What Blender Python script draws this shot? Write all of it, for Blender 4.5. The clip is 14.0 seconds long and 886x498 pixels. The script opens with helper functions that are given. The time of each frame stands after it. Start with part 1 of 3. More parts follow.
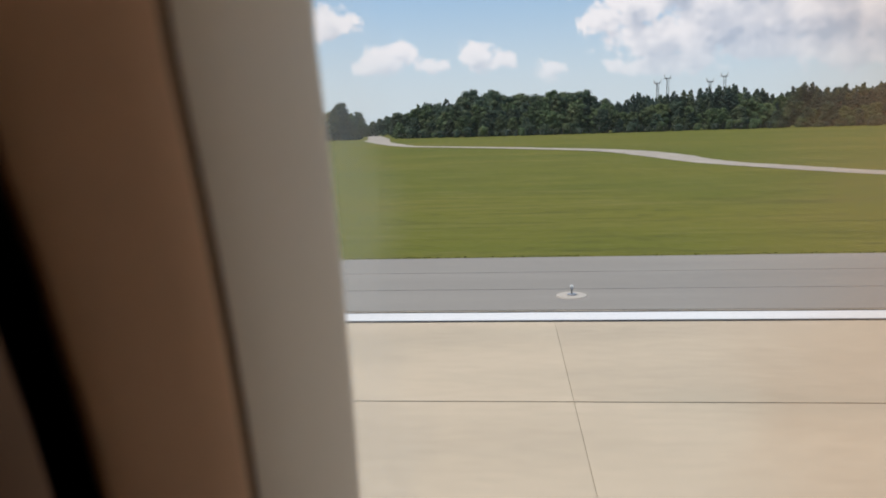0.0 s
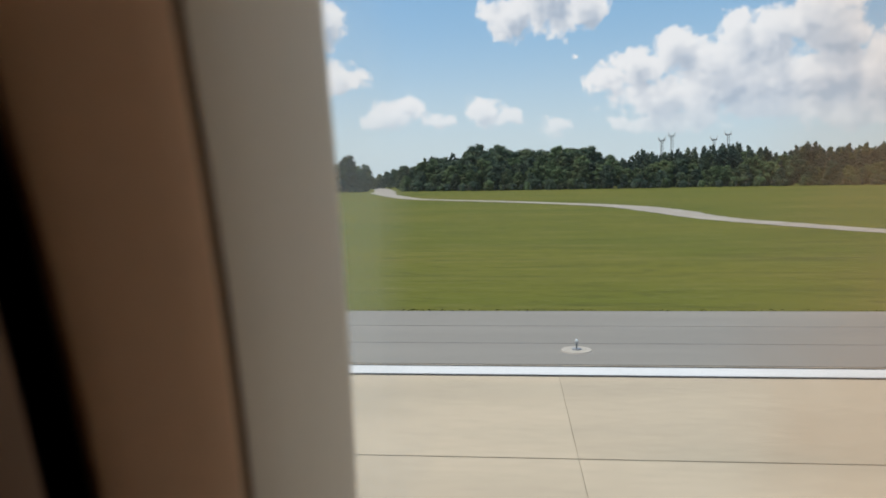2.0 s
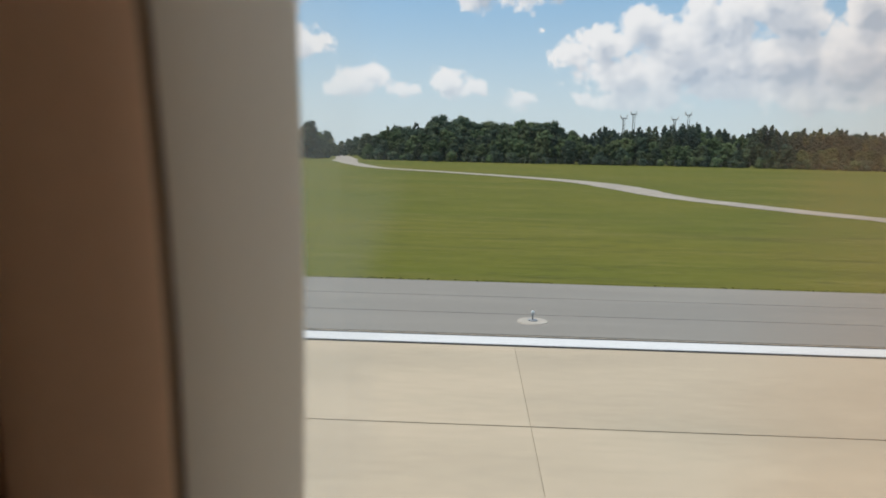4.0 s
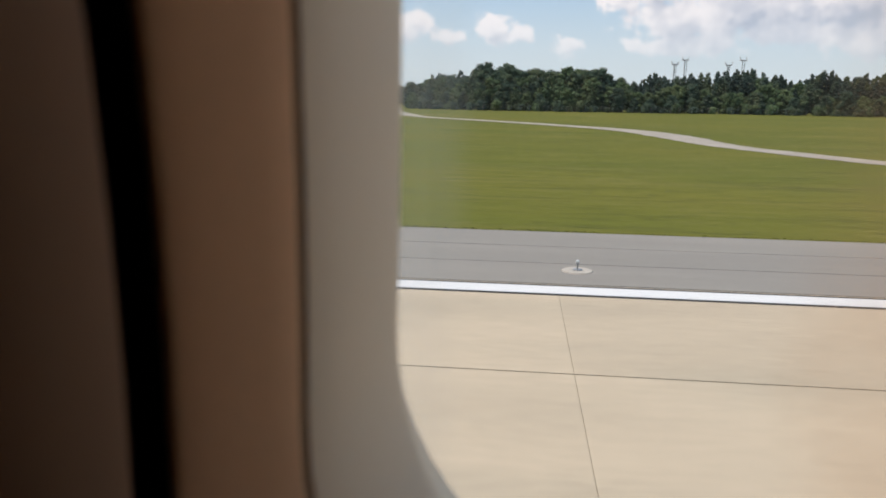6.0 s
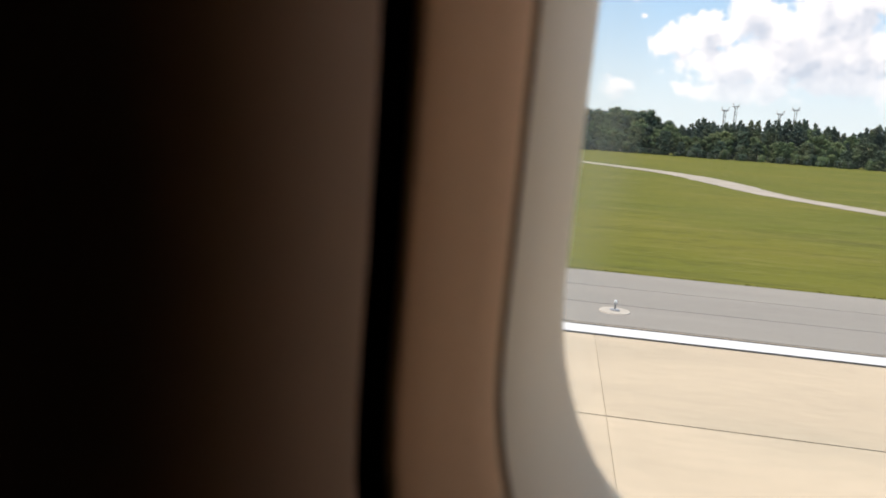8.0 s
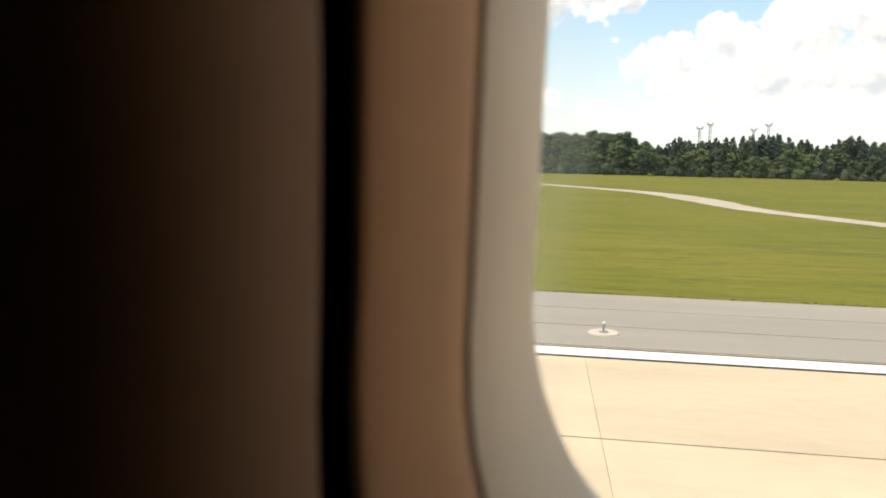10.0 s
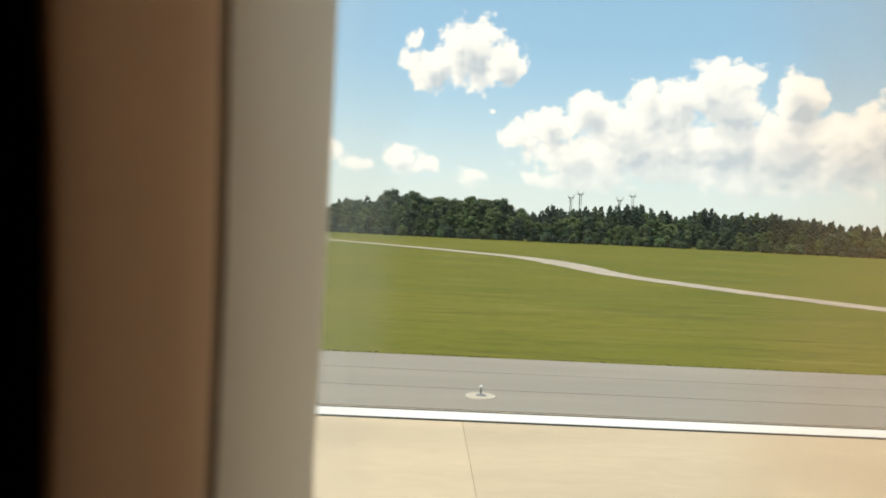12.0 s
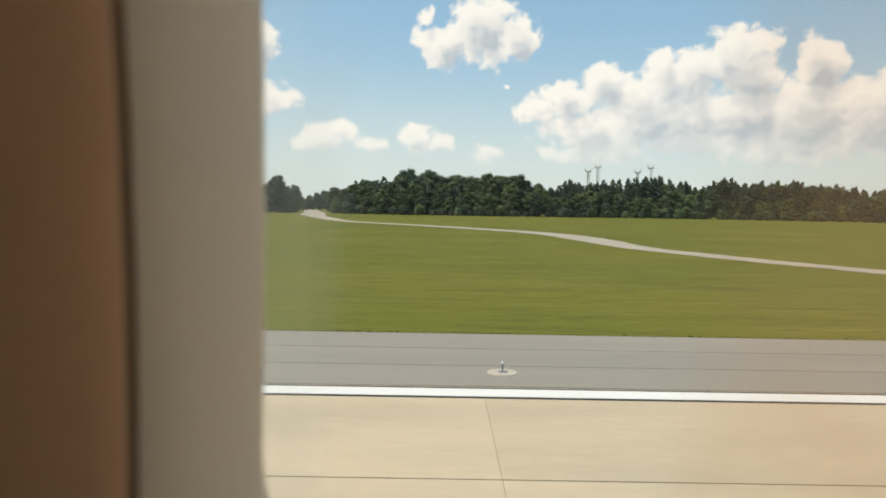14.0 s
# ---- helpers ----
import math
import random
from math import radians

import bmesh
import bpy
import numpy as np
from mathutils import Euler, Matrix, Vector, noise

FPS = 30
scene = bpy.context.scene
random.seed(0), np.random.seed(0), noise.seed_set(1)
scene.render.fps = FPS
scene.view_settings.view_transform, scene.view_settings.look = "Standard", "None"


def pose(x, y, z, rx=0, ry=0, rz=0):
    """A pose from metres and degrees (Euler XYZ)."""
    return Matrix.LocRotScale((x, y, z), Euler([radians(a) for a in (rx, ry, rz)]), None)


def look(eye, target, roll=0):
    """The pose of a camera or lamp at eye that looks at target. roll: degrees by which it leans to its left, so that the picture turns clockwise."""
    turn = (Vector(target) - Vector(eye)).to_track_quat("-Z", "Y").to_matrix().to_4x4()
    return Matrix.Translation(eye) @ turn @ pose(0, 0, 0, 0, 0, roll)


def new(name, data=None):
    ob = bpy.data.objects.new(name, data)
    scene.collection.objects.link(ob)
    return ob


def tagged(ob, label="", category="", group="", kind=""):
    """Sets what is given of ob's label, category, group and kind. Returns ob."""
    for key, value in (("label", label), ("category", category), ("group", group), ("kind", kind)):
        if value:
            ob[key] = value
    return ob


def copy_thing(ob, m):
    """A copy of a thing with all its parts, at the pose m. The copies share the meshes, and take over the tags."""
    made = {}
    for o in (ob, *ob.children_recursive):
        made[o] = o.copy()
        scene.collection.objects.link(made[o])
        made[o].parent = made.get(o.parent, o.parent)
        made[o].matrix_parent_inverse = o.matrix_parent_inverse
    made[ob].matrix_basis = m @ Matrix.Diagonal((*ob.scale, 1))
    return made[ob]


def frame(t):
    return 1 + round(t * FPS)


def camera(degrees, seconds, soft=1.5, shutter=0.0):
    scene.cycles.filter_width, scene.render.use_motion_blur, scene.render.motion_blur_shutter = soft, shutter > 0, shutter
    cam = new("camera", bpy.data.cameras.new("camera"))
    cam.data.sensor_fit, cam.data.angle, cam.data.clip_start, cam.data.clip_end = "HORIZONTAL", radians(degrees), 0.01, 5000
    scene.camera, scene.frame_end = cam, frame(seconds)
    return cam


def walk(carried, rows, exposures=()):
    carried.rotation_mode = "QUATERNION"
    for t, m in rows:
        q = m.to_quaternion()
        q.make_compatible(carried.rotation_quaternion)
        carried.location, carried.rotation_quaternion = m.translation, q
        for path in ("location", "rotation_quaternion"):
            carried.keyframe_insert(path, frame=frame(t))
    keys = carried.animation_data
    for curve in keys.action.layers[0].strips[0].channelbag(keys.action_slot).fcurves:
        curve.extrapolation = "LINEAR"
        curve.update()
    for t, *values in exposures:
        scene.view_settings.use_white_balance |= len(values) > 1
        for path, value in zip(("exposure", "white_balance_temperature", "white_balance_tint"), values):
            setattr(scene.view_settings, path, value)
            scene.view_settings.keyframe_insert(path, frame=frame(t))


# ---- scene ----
cam = camera(62, 14.0, soft=1.8)
cam.data.dof.use_dof = True
cam.data.dof.focus_distance = 120.0
cam.data.dof.aperture_fstop = 13.0
walk(cam, [
    (0, look((0.0408, -0.2001, 5.0180), (-0.847, 9.631, 3.418), -1.64)),
    (0.5, look((0.0480, -0.1818, 5.0217), (-1.437, 9.492, 2.972), -0.79)),
    (1, look((0.0459, -0.1826, 5.0205), (-0.734, 9.658, 3.421), -1.47)),
    (1.5, look((0.0325, -0.1862, 4.9943), (-0.802, 9.723, 3.937), 0.41)),
    (2, look((0.0406, -0.1993, 5.0038), (-0.904, 9.716, 4.113), -0.86)),
    (2.5, look((0.0477, -0.1983, 4.9585), (-0.511, 9.781, 4.644), -1.03)),
    (3, look((0.0479, -0.2112, 4.9843), (-0.545, 9.752, 4.370), 0.33)),
    (3.5, look((0.0517, -0.1816, 4.9718), (-0.304, 9.762, 3.977), -0.61)),
    (4, look((0.0359, -0.1718, 4.9409), (-0.362, 9.737, 3.656), 1.33)),
    (4.2, look((0.0358, -0.1872, 4.9608), (-0.639, 9.725, 3.820), -0.95)),
    (6.3, look((0.0258, -0.1840, 4.8927), (-0.962, 9.562, 2.881), 1.15)),
    (6.5, look((0.0275, -0.1865, 4.9007), (-1.089, 9.608, 3.220), -0.17)),
    (7, look((0.0231, -0.1819, 4.9019), (-1.243, 9.588, 3.186), -0.02)),
    (7.5, look((0.0071, -0.1861, 4.8917), (-1.378, 9.557, 3.117), 2.00)),
    (8, look((-0.0053, -0.1921, 4.8746), (-1.502, 9.568, 3.292), 4.30)),
    (8.2, look((-0.0060, -0.1952, 4.8780), (-1.891, 9.548, 3.649), 1.60)),
    (10.3, look((0.0001, -0.1901, 4.8682), (-1.169, 9.672, 3.694), 2.41)),
    (10.5, look((-0.0069, -0.2026, 4.8698), (-1.406, 9.608, 3.531), 5.68)),
    (11, look((-0.0020, -0.1792, 4.8839), (-0.945, 9.691, 3.581), 2.86)),
    (11.5, look((0.0030, -0.1731, 4.8903), (0.327, 9.785, 4.031), 0.87)),
    (12, look((0.0205, -0.1755, 4.8955), (0.271, 9.818, 4.633), 2.81)),
    (12.5, look((0.0213, -0.1742, 4.8891), (0.213, 9.813, 4.422), 2.96)),
    (13, look((0.0294, -0.1774, 4.8875), (0.124, 9.815, 4.519), 1.65)),
    (13.5, look((0.0337, -0.1712, 4.8907), (0.286, 9.812, 4.366), 1.96)),
    (14, look((0.0377, -0.1729, 4.8963), (0.049, 9.811, 4.334), 0.97)),
], exposures=[(0.0, -0.08, 6800, 15), (1.0, -0.2, 6800, 15), (2.0, -0.1, 6700, 10), (4.2, -0.1, 6800, 10), (6.3, 0.02, 6950, 16), (7.0, 0.02, 6950, 16),
    (8.0, 0.42, 7250, 16), (10.3, 0.68, 8300, 12), (11.5, 0.48, 8100, 8), (12.5, 0.2, 7800, 5), (14.0, 0.1, 7700, 8)])

# ---- world, sun ----
SUN_EL, SUN_AZ = 60.0, -92.0     # degrees; azimuth from +y towards +x
world = bpy.data.worlds.new("sky")
scene.world = world
world.use_nodes = True
wt = world.node_tree
wt.nodes.clear()


def wn(tree, kind, **props):
    n = tree.nodes.new(kind)
    for k, v in props.items():
        if k == "op":
            n.operation = v
        elif k == "blend":
            n.blend_type = v
        elif k == "dtype":
            n.data_type = v
        elif k == "sky":
            n.sky_type = v
        elif k == "clamp":
            n.use_clamp = v
        else:
            raise KeyError(k)
    return n


def put(tree, node, slot, value):
    if hasattr(value, "is_output"):
        tree.links.new(value, node.inputs[slot])
    else:
        node.inputs[slot].default_value = value


def math_node(tree, op, a, b=0.0, c=None, clamp=False):
    n = wn(tree, "ShaderNodeMath", op=op, clamp=clamp)
    put(tree, n, 0, a)
    put(tree, n, 1, b)
    if c is not None:
        put(tree, n, 2, c)
    return n.outputs[0]


def ramp(tree, value, lo, hi, a=0.0, b=1.0):
    n = tree.nodes.new("ShaderNodeMapRange")
    n.interpolation_type = "SMOOTHSTEP"
    for slot, v in zip((0, 1, 2, 3, 4), (value, lo, hi, a, b)):
        put(tree, n, slot, v)
    return n.outputs[0]


def mix_col(tree, fac, a, b, blend="MIX"):
    n = wn(tree, "ShaderNodeMix", dtype="RGBA")
    n.blend_type = blend
    put(tree, n, 0, fac)
    for slot, v in ((6, a), (7, b)):
        if isinstance(v, tuple) and len(v) == 3:
            v = (*v, 1.0)
        put(tree, n, slot, v)
    return n.outputs[2]


# cumulus puffs: azimuth, elevation, half width, half height in degrees
BANK = [
    (7.4, 7.7, 1.8, 1.1), (9.6, 8.3, 2.0, 1.5), (12.2, 9.2, 2.2, 1.7), (14.6, 8.1, 2.0, 1.5), (17.6, 9.4, 3.1, 2.2), (21.3, 10.4, 3.2, 2.7),
    (22.6, 9.7, 2.2, 2.2), (16.4, 10.8, 1.1, 1.0), (26.5, 9.8, 1.7, 2.3), (26.1, 8.0, 2.8, 1.8), (11.0, 6.0, 3.7, 1.6), (16.1, 6.9, 5.3, 2.0),
    (21.7, 6.9, 6.1, 2.2), (26.2, 6.2, 3.9, 2.6), (12.2, 4.3, 4.8, 0.9), (19.2, 5.0, 6.1, 1.2), (24.9, 4.5, 5.3, 1.2), (29.9, 6.5, 3.9, 2.6),
    (32.2, 7.7, 3.1, 2.4)]
SMALL_CLOUDS = [
    (-0.1, 12.3, 2.1, 1.6), (2.8, 13.5, 2.5, 2.6), (5.4, 12.9, 1.9, 1.7), (-1.5, 14.1, 0.8, 0.6), (-14.3, 12.0, 1.7, 1.8), (-16.8, 12.2, 2.0, 1.7),
    (-13.0, 7.9, 2.0, 1.1), (-16.9, 8.4, 2.0, 1.2), (-16.6, 4.0, 1.8, 0.9), (4.8, 9.2, 0.6, 0.4), (-9.2, 5.1, 1.9, 1.1), (-8.0, 5.9, 1.1, 0.9),
    (-10.6, 4.6, 1.3, 0.6), (-5.5, 4.7, 1.5, 0.6), (-2.1, 5.3, 1.7, 1.1), (-0.4, 5.0, 1.4, 0.7), (3.3, 4.2, 1.1, 0.8)]


def cloud_group():
    """Cloud amount in the direction (azimuth, elevation), degrees."""
    g = bpy.data.node_groups.new("cumulus", "ShaderNodeTree")
    g.interface.new_socket("az", in_out="INPUT", socket_type="NodeSocketFloat")
    g.interface.new_socket("el", in_out="INPUT", socket_type="NodeSocketFloat")
    g.interface.new_socket("amount", in_out="OUTPUT", socket_type="NodeSocketFloat")
    gi, go = g.nodes.new("NodeGroupInput"), g.nodes.new("NodeGroupOutput")
    az, el = gi.outputs[0], gi.outputs[1]
    xyz = g.nodes.new("ShaderNodeCombineXYZ")
    put(g, xyz, 0, az)
    put(g, xyz, 1, el)
    total = None
    for a, e, ra, re in BANK + SMALL_CLOUDS:
        u = math_node(g, "MULTIPLY", math_node(g, "SUBTRACT", az, a), 0.9 / ra)
        v = math_node(g, "MULTIPLY", math_node(g, "SUBTRACT", el, e), 0.9 / re)
        d = math_node(g, "MULTIPLY_ADD", u, u, math_node(g, "MULTIPLY", v, v))
        val = math_node(g, "SUBTRACT", 1.0, math_node(g, "SQRT", d))
        val = math_node(g, "MULTIPLY", val, min(1.0, 0.45 + 0.28 * re))
        total = val if total is None else math_node(g, "SMOOTH_MAX", total, val, 0.12)
    # scattered clouds away from the view
    far = g.nodes.new("ShaderNodeTexNoise")
    put(g, far, "Vector", xyz.outputs[0])
    put(g, far, "Scale", 0.055)
    put(g, far, "Detail", 2.0)
    away = ramp(g, math_node(g, "ABSOLUTE", az), 38.0, 52.0)
    farv = math_node(g, "MULTIPLY", math_node(g, "MULTIPLY", math_node(g, "SUBTRACT", far.outputs[0], 0.52), 4.0), away)
    farv = math_node(g, "SUBTRACT", farv, math_node(g, "SUBTRACT", 1.0, away))
    total = math_node(g, "MAXIMUM", total, farv)
    big = g.nodes.new("ShaderNodeTexNoise")
    put(g, big, "Vector", xyz.outputs[0])
    put(g, big, "Scale", 0.62)
    put(g, big, "Detail", 6.0)
    put(g, big, "Roughness", 0.585)
    lumps = g.nodes.new("ShaderNodeTexVoronoi")
    lumps.feature = "SMOOTH_F1"
    put(g, lumps, "Vector", xyz.outputs[0])
    put(g, lumps, "Scale", 0.75)
    n1 = math_node(g, "MULTIPLY", math_node(g, "SUBTRACT", big.outputs[0], 0.5), 1.7)
    n2 = math_node(g, "MULTIPLY", math_node(g, "SUBTRACT", 0.42, lumps.outputs[0]), 0.45)
    total = math_node(g, "ADD", math_node(g, "ADD", total, n1), n2)
    g.links.new(total, go.inputs[0])
    return g


tc = wt.nodes.new("ShaderNodeTexCoord")
sep = wt.nodes.new("ShaderNodeSeparateXYZ")
wt.links.new(tc.outputs["Generated"], sep.inputs[0])
deg = 180 / math.pi
az_s = math_node(wt, "MULTIPLY", math_node(wt, "ARCTAN2", sep.outputs[0], sep.outputs[1]), deg)
el_s = math_node(wt, "MULTIPLY", math_node(wt, "ARCSINE", sep.outputs[2]), deg)
clouds = cloud_group()


def cloud_at(da, de):
    n = wt.nodes.new("ShaderNodeGroup")
    n.node_tree = clouds
    put(wt, n, 0, math_node(wt, "ADD", az_s, da))
    put(wt, n, 1, math_node(wt, "ADD", el_s, de))
    return n.outputs[0]


here, above, beside = cloud_at(0, 0), cloud_at(-0.4, 1.3), cloud_at(-0.3, 0.45)
sky = wn(wt, "ShaderNodeTexSky", sky="NISHITA")
sky.sun_disc = False
sky.sun_elevation, sky.sun_rotation = radians(SUN_EL), radians(SUN_AZ)
sky.air_density, sky.dust_density, sky.ozone_density = 1.0, 1.6, 1.6
sky_col = mix_col(wt, 1.0, sky.outputs[0], (0.13, 0.14, 0.15), "MULTIPLY")
haze = ramp(wt, el_s, -1.0, 16.0, 0.9, 0.5)
deep = mix_col(wt, ramp(wt, el_s, 1.0, 15.0), (0.63, 0.77, 0.86), (0.26, 0.56, 0.86))
sky_col = mix_col(wt, haze, sky_col, deep)
cover = math_node(wt, "MULTIPLY", ramp(wt, here, -0.06, 0.30), ramp(wt, el_s, 1.0, 7.0, 0.2, 0.97))
shade = ramp(wt, math_node(wt, "ADD", math_node(wt, "MULTIPLY", above, 0.8), math_node(wt, "MULTIPLY", here, 0.35)), 0.12, 1.0)
under = ramp(wt, math_node(wt, "SUBTRACT", beside, here), -0.1, 0.42)
shade = math_node(wt, "ADD", math_node(wt, "MULTIPLY", shade, 0.7), math_node(wt, "MULTIPLY", under, 0.4), clamp=True)
cloud_col = mix_col(wt, shade, (0.90, 0.93, 0.975), (0.46, 0.55, 0.68))
out_col = mix_col(wt, cover, sky_col, cloud_col)
bg = wt.nodes.new("ShaderNodeBackground")
put(wt, bg, 0, out_col)
bg.inputs[1].default_value = 1.0
wout = wt.nodes.new("ShaderNodeOutputWorld")
wt.links.new(bg.outputs[0], wout.inputs[0])

sun_data = bpy.data.lights.new("sun", "SUN")
sun_data.energy, sun_data.angle, sun_data.color = 3.1, radians(0.55), (1.0, 0.95, 0.86)
sun = new("sun", sun_data)
ca, sa = math.cos(radians(SUN_EL)), math.sin(radians(SUN_EL))
to_sun = Vector((ca * math.sin(radians(SUN_AZ)), ca * math.cos(radians(SUN_AZ)), sa))
sun.rotation_euler = to_sun.to_track_quat("Z", "Y").to_euler()


# ---- materials ----
def material(name, base, rough=0.8, metal=0.0, spec=0.4, var=0.15, scale=1.0, scale2=8.0, stretch=(1, 1, 1), bump=0.0, bump_scale=40.0,
             second=None, second_amt=0.0, second_scale=0.3, per_object=0.0, world_space=False):
    """A principled surface with colour variation at two scales, a second tint in patches and fine relief."""
    m = bpy.data.materials.new(name)
    m.use_nodes = True
    t = m.node_tree
    b = t.nodes["Principled BSDF"]
    b.inputs["Roughness"].default_value = rough
    b.inputs["Metallic"].default_value = metal
    b.inputs["Specular IOR Level"].default_value = spec
    if world_space:
        vec = t.nodes.new("ShaderNodeNewGeometry").outputs["Position"]
    else:
        vec = t.nodes.new("ShaderNodeTexCoord").outputs["Object"]
    mp = t.nodes.new("ShaderNodeMapping")
    mp.inputs["Scale"].default_value = stretch
    t.links.new(vec, mp.inputs[0])

    def noise_at(s, detail=4.0):
        n = t.nodes.new("ShaderNodeTexNoise")
        t.links.new(mp.outputs[0], n.inputs["Vector"])
        n.inputs["Scale"].default_value = s
        n.inputs["Detail"].default_value = detail
        return n.outputs[0]

    v = math_node(t, "ADD", math_node(t, "SUBTRACT", noise_at(scale), 0.5), math_node(t, "MULTIPLY", math_node(t, "SUBTRACT", noise_at(scale2), 0.5), 0.8))
    f = math_node(t, "MULTIPLY_ADD", v, 2 * var, 1.0)
    if per_object:
        info = t.nodes.new("ShaderNodeObjectInfo")
        f = math_node(t, "ADD", f, math_node(t, "MULTIPLY", math_node(t, "SUBTRACT", info.outputs["Random"], 0.5), per_object))
    col = (*base, 1.0)
    if second:
        k = math_node(t, "MULTIPLY", ramp(t, noise_at(second_scale, 5.0), 0.45, 0.68), second_amt)
        col = mix_col(t, k, base, second)
    gray = t.nodes.new("ShaderNodeCombineColor")
    for i in range(3):
        t.links.new(f, gray.inputs[i])
    t.links.new(mix_col(t, 1.0, col, gray.outputs[0], "MULTIPLY"), b.inputs["Base Color"])
    if bump:
        bn = t.nodes.new("ShaderNodeBump")
        bn.inputs["Strength"].default_value = bump
        bn.inputs["Distance"].default_value = 0.02
        t.links.new(noise_at(bump_scale), bn.inputs["Height"])
        t.links.new(bn.outputs[0], b.inputs["Normal"])
    return m


M_CONCRETE = material("runway_concrete", (0.478, 0.389, 0.278), 0.9, var=0.13, scale=0.5, scale2=5, stretch=(0.3, 1, 1), bump=0.15, bump_scale=60,
                      second=(0.41, 0.345, 0.25), second_amt=0.8, second_scale=0.22, per_object=0.1, world_space=True)
M_JOINT = material("joint_filler", (0.17, 0.14, 0.105), 0.9, var=0.2)
M_ASPHALT = material("shoulder_asphalt", (0.25, 0.229, 0.199), 0.92, var=0.09, scale=0.5, scale2=12, stretch=(0.12, 1, 1), bump=0.1, bump_scale=25,
                     second=(0.27, 0.247, 0.212), second_amt=0.7, second_scale=0.5, per_object=0.04, world_space=True)
M_TAR = material("seam_tar", (0.14, 0.135, 0.13), 0.8, var=0.15)
M_STRIPE = material("white_marking_paint", (0.7, 0.69, 0.67), 0.7, var=0.06, scale=1, scale2=15, stretch=(0.2, 1, 1), world_space=True)
M_STRIPE_EDGE = material("black_marking_border", (0.03, 0.028, 0.026), 0.85, var=0.1)


def grass_material():
    """Mown airfield turf: mowing lanes along the runway, broken by patches, dry streaks and dark tufts at several sizes."""
    m = bpy.data.materials.new("mown_grass")
    m.use_nodes = True
    t = m.node_tree
    b = t.nodes["Principled BSDF"]
    b.inputs["Roughness"].default_value = 0.95
    b.inputs["Specular IOR Level"].default_value = 0.1
    pos = t.nodes.new("ShaderNodeNewGeometry").outputs["Position"]

    def layer(scale, stretch, detail=4.0, rough=0.55):
        mp = t.nodes.new("ShaderNodeMapping")
        mp.inputs["Scale"].default_value = stretch
        t.links.new(pos, mp.inputs[0])
        n = t.nodes.new("ShaderNodeTexNoise")
        t.links.new(mp.outputs[0], n.inputs["Vector"])
        put(t, n, "Scale", scale)
        put(t, n, "Detail", detail)
        put(t, n, "Roughness", rough)
        return n.outputs[0]

    lanes = layer(0.16, (0.08, 1, 1), 3.0)
    patches = layer(0.035, (0.45, 1, 1), 5.0)
    streaks = layer(0.9, (0.1, 1, 1), 5.0, 0.65)
    tufts = layer(2.6, (0.22, 1, 1), 4.0, 0.7)
    col = mix_col(t, ramp(t, patches, 0.36, 0.66), (0.106, 0.118, 0.014), (0.145, 0.136, 0.019))
    col = mix_col(t, math_node(t, "MULTIPLY", ramp(t, lanes, 0.5, 0.72), 0.45), col, (0.155, 0.135, 0.036))
    col = mix_col(t, math_node(t, "MULTIPLY", ramp(t, streaks, 0.52, 0.72), 0.75), col, (0.19, 0.165, 0.05))
    col = mix_col(t, math_node(t, "MULTIPLY", ramp(t, streaks, 0.48, 0.33), 0.7), col, (0.06, 0.075, 0.014))
    col = mix_col(t, math_node(t, "MULTIPLY", ramp(t, tufts, 0.47, 0.33), 0.65), col, (0.055, 0.066, 0.013))
    t.links.new(col, b.inputs["Base Color"])
    bn = t.nodes.new("ShaderNodeBump")
    bn.inputs["Strength"].default_value = 0.25
    bn.inputs["Distance"].default_value = 0.06
    t.links.new(tufts, bn.inputs["Height"])
    t.links.new(bn.outputs[0], b.inputs["Normal"])
    return m


M_GRASS = grass_material()
M_GRAVEL = material("service_road_gravel", (0.36, 0.315, 0.26), 0.95, var=0.3, scale=0.35, scale2=3, world_space=True)
M_BARK = material("bark", (0.09, 0.065, 0.045), 0.95, var=0.25, scale=3)
M_LEAF = [material("leaves_" + n, c, 0.75, spec=0.25, var=0.6, scale=0.085, scale2=0.6, second=(0.085, 0.105, 0.04), second_amt=0.7, second_scale=0.13, per_object=0.5, world_space=True) for n, c in
          (("oak", (0.038, 0.064, 0.039)), ("pine", (0.034, 0.057, 0.044)), ("shrub", (0.056, 0.09, 0.036)), ("young", (0.076, 0.112, 0.047)))]
M_REVEAL = material("reveal_plastic", (0.8, 0.665, 0.515), 0.55, var=0.03, scale=30, scale2=300, bump=0.06, bump_scale=900)
M_BEZEL = material("bezel_plastic", (0.74, 0.425, 0.245), 0.6, var=0.05, scale=25, scale2=250, bump=0.08, bump_scale=900)
# the bezel's brown at about a third: cabin shade put into the colour
M_SIDEWALL_SHADED = material("sidewall_panel_shaded", (0.27, 0.15, 0.088), 0.65, var=0.05, scale=20, scale2=200, bump=0.08, bump_scale=900)
# near-black stands in for the shade deep inside the open slot
M_SLOT_SHADE = material("slot_shade_black", (0.012, 0.01, 0.009), 0.9, var=0.1)
M_SEAM = material("brown_seal", (0.4, 0.26, 0.16), 0.85, var=0.1)
M_CABIN = material("cabin_lining", (0.2, 0.165, 0.13), 0.8, var=0.08, scale=3)
M_SKIN = material("white_aircraft_paint", (0.75, 0.75, 0.74), 0.3, var=0.02)
M_RED = material("red_paint", (0.52, 0.09, 0.06), 0.6, var=0.1, scale=2)
M_WHITE = material("white_paint", (0.78, 0.78, 0.76), 0.6, var=0.06, scale=2)
M_ORANGE = material("orange_paint", (0.6, 0.2, 0.05), 0.6, var=0.1, scale=2)
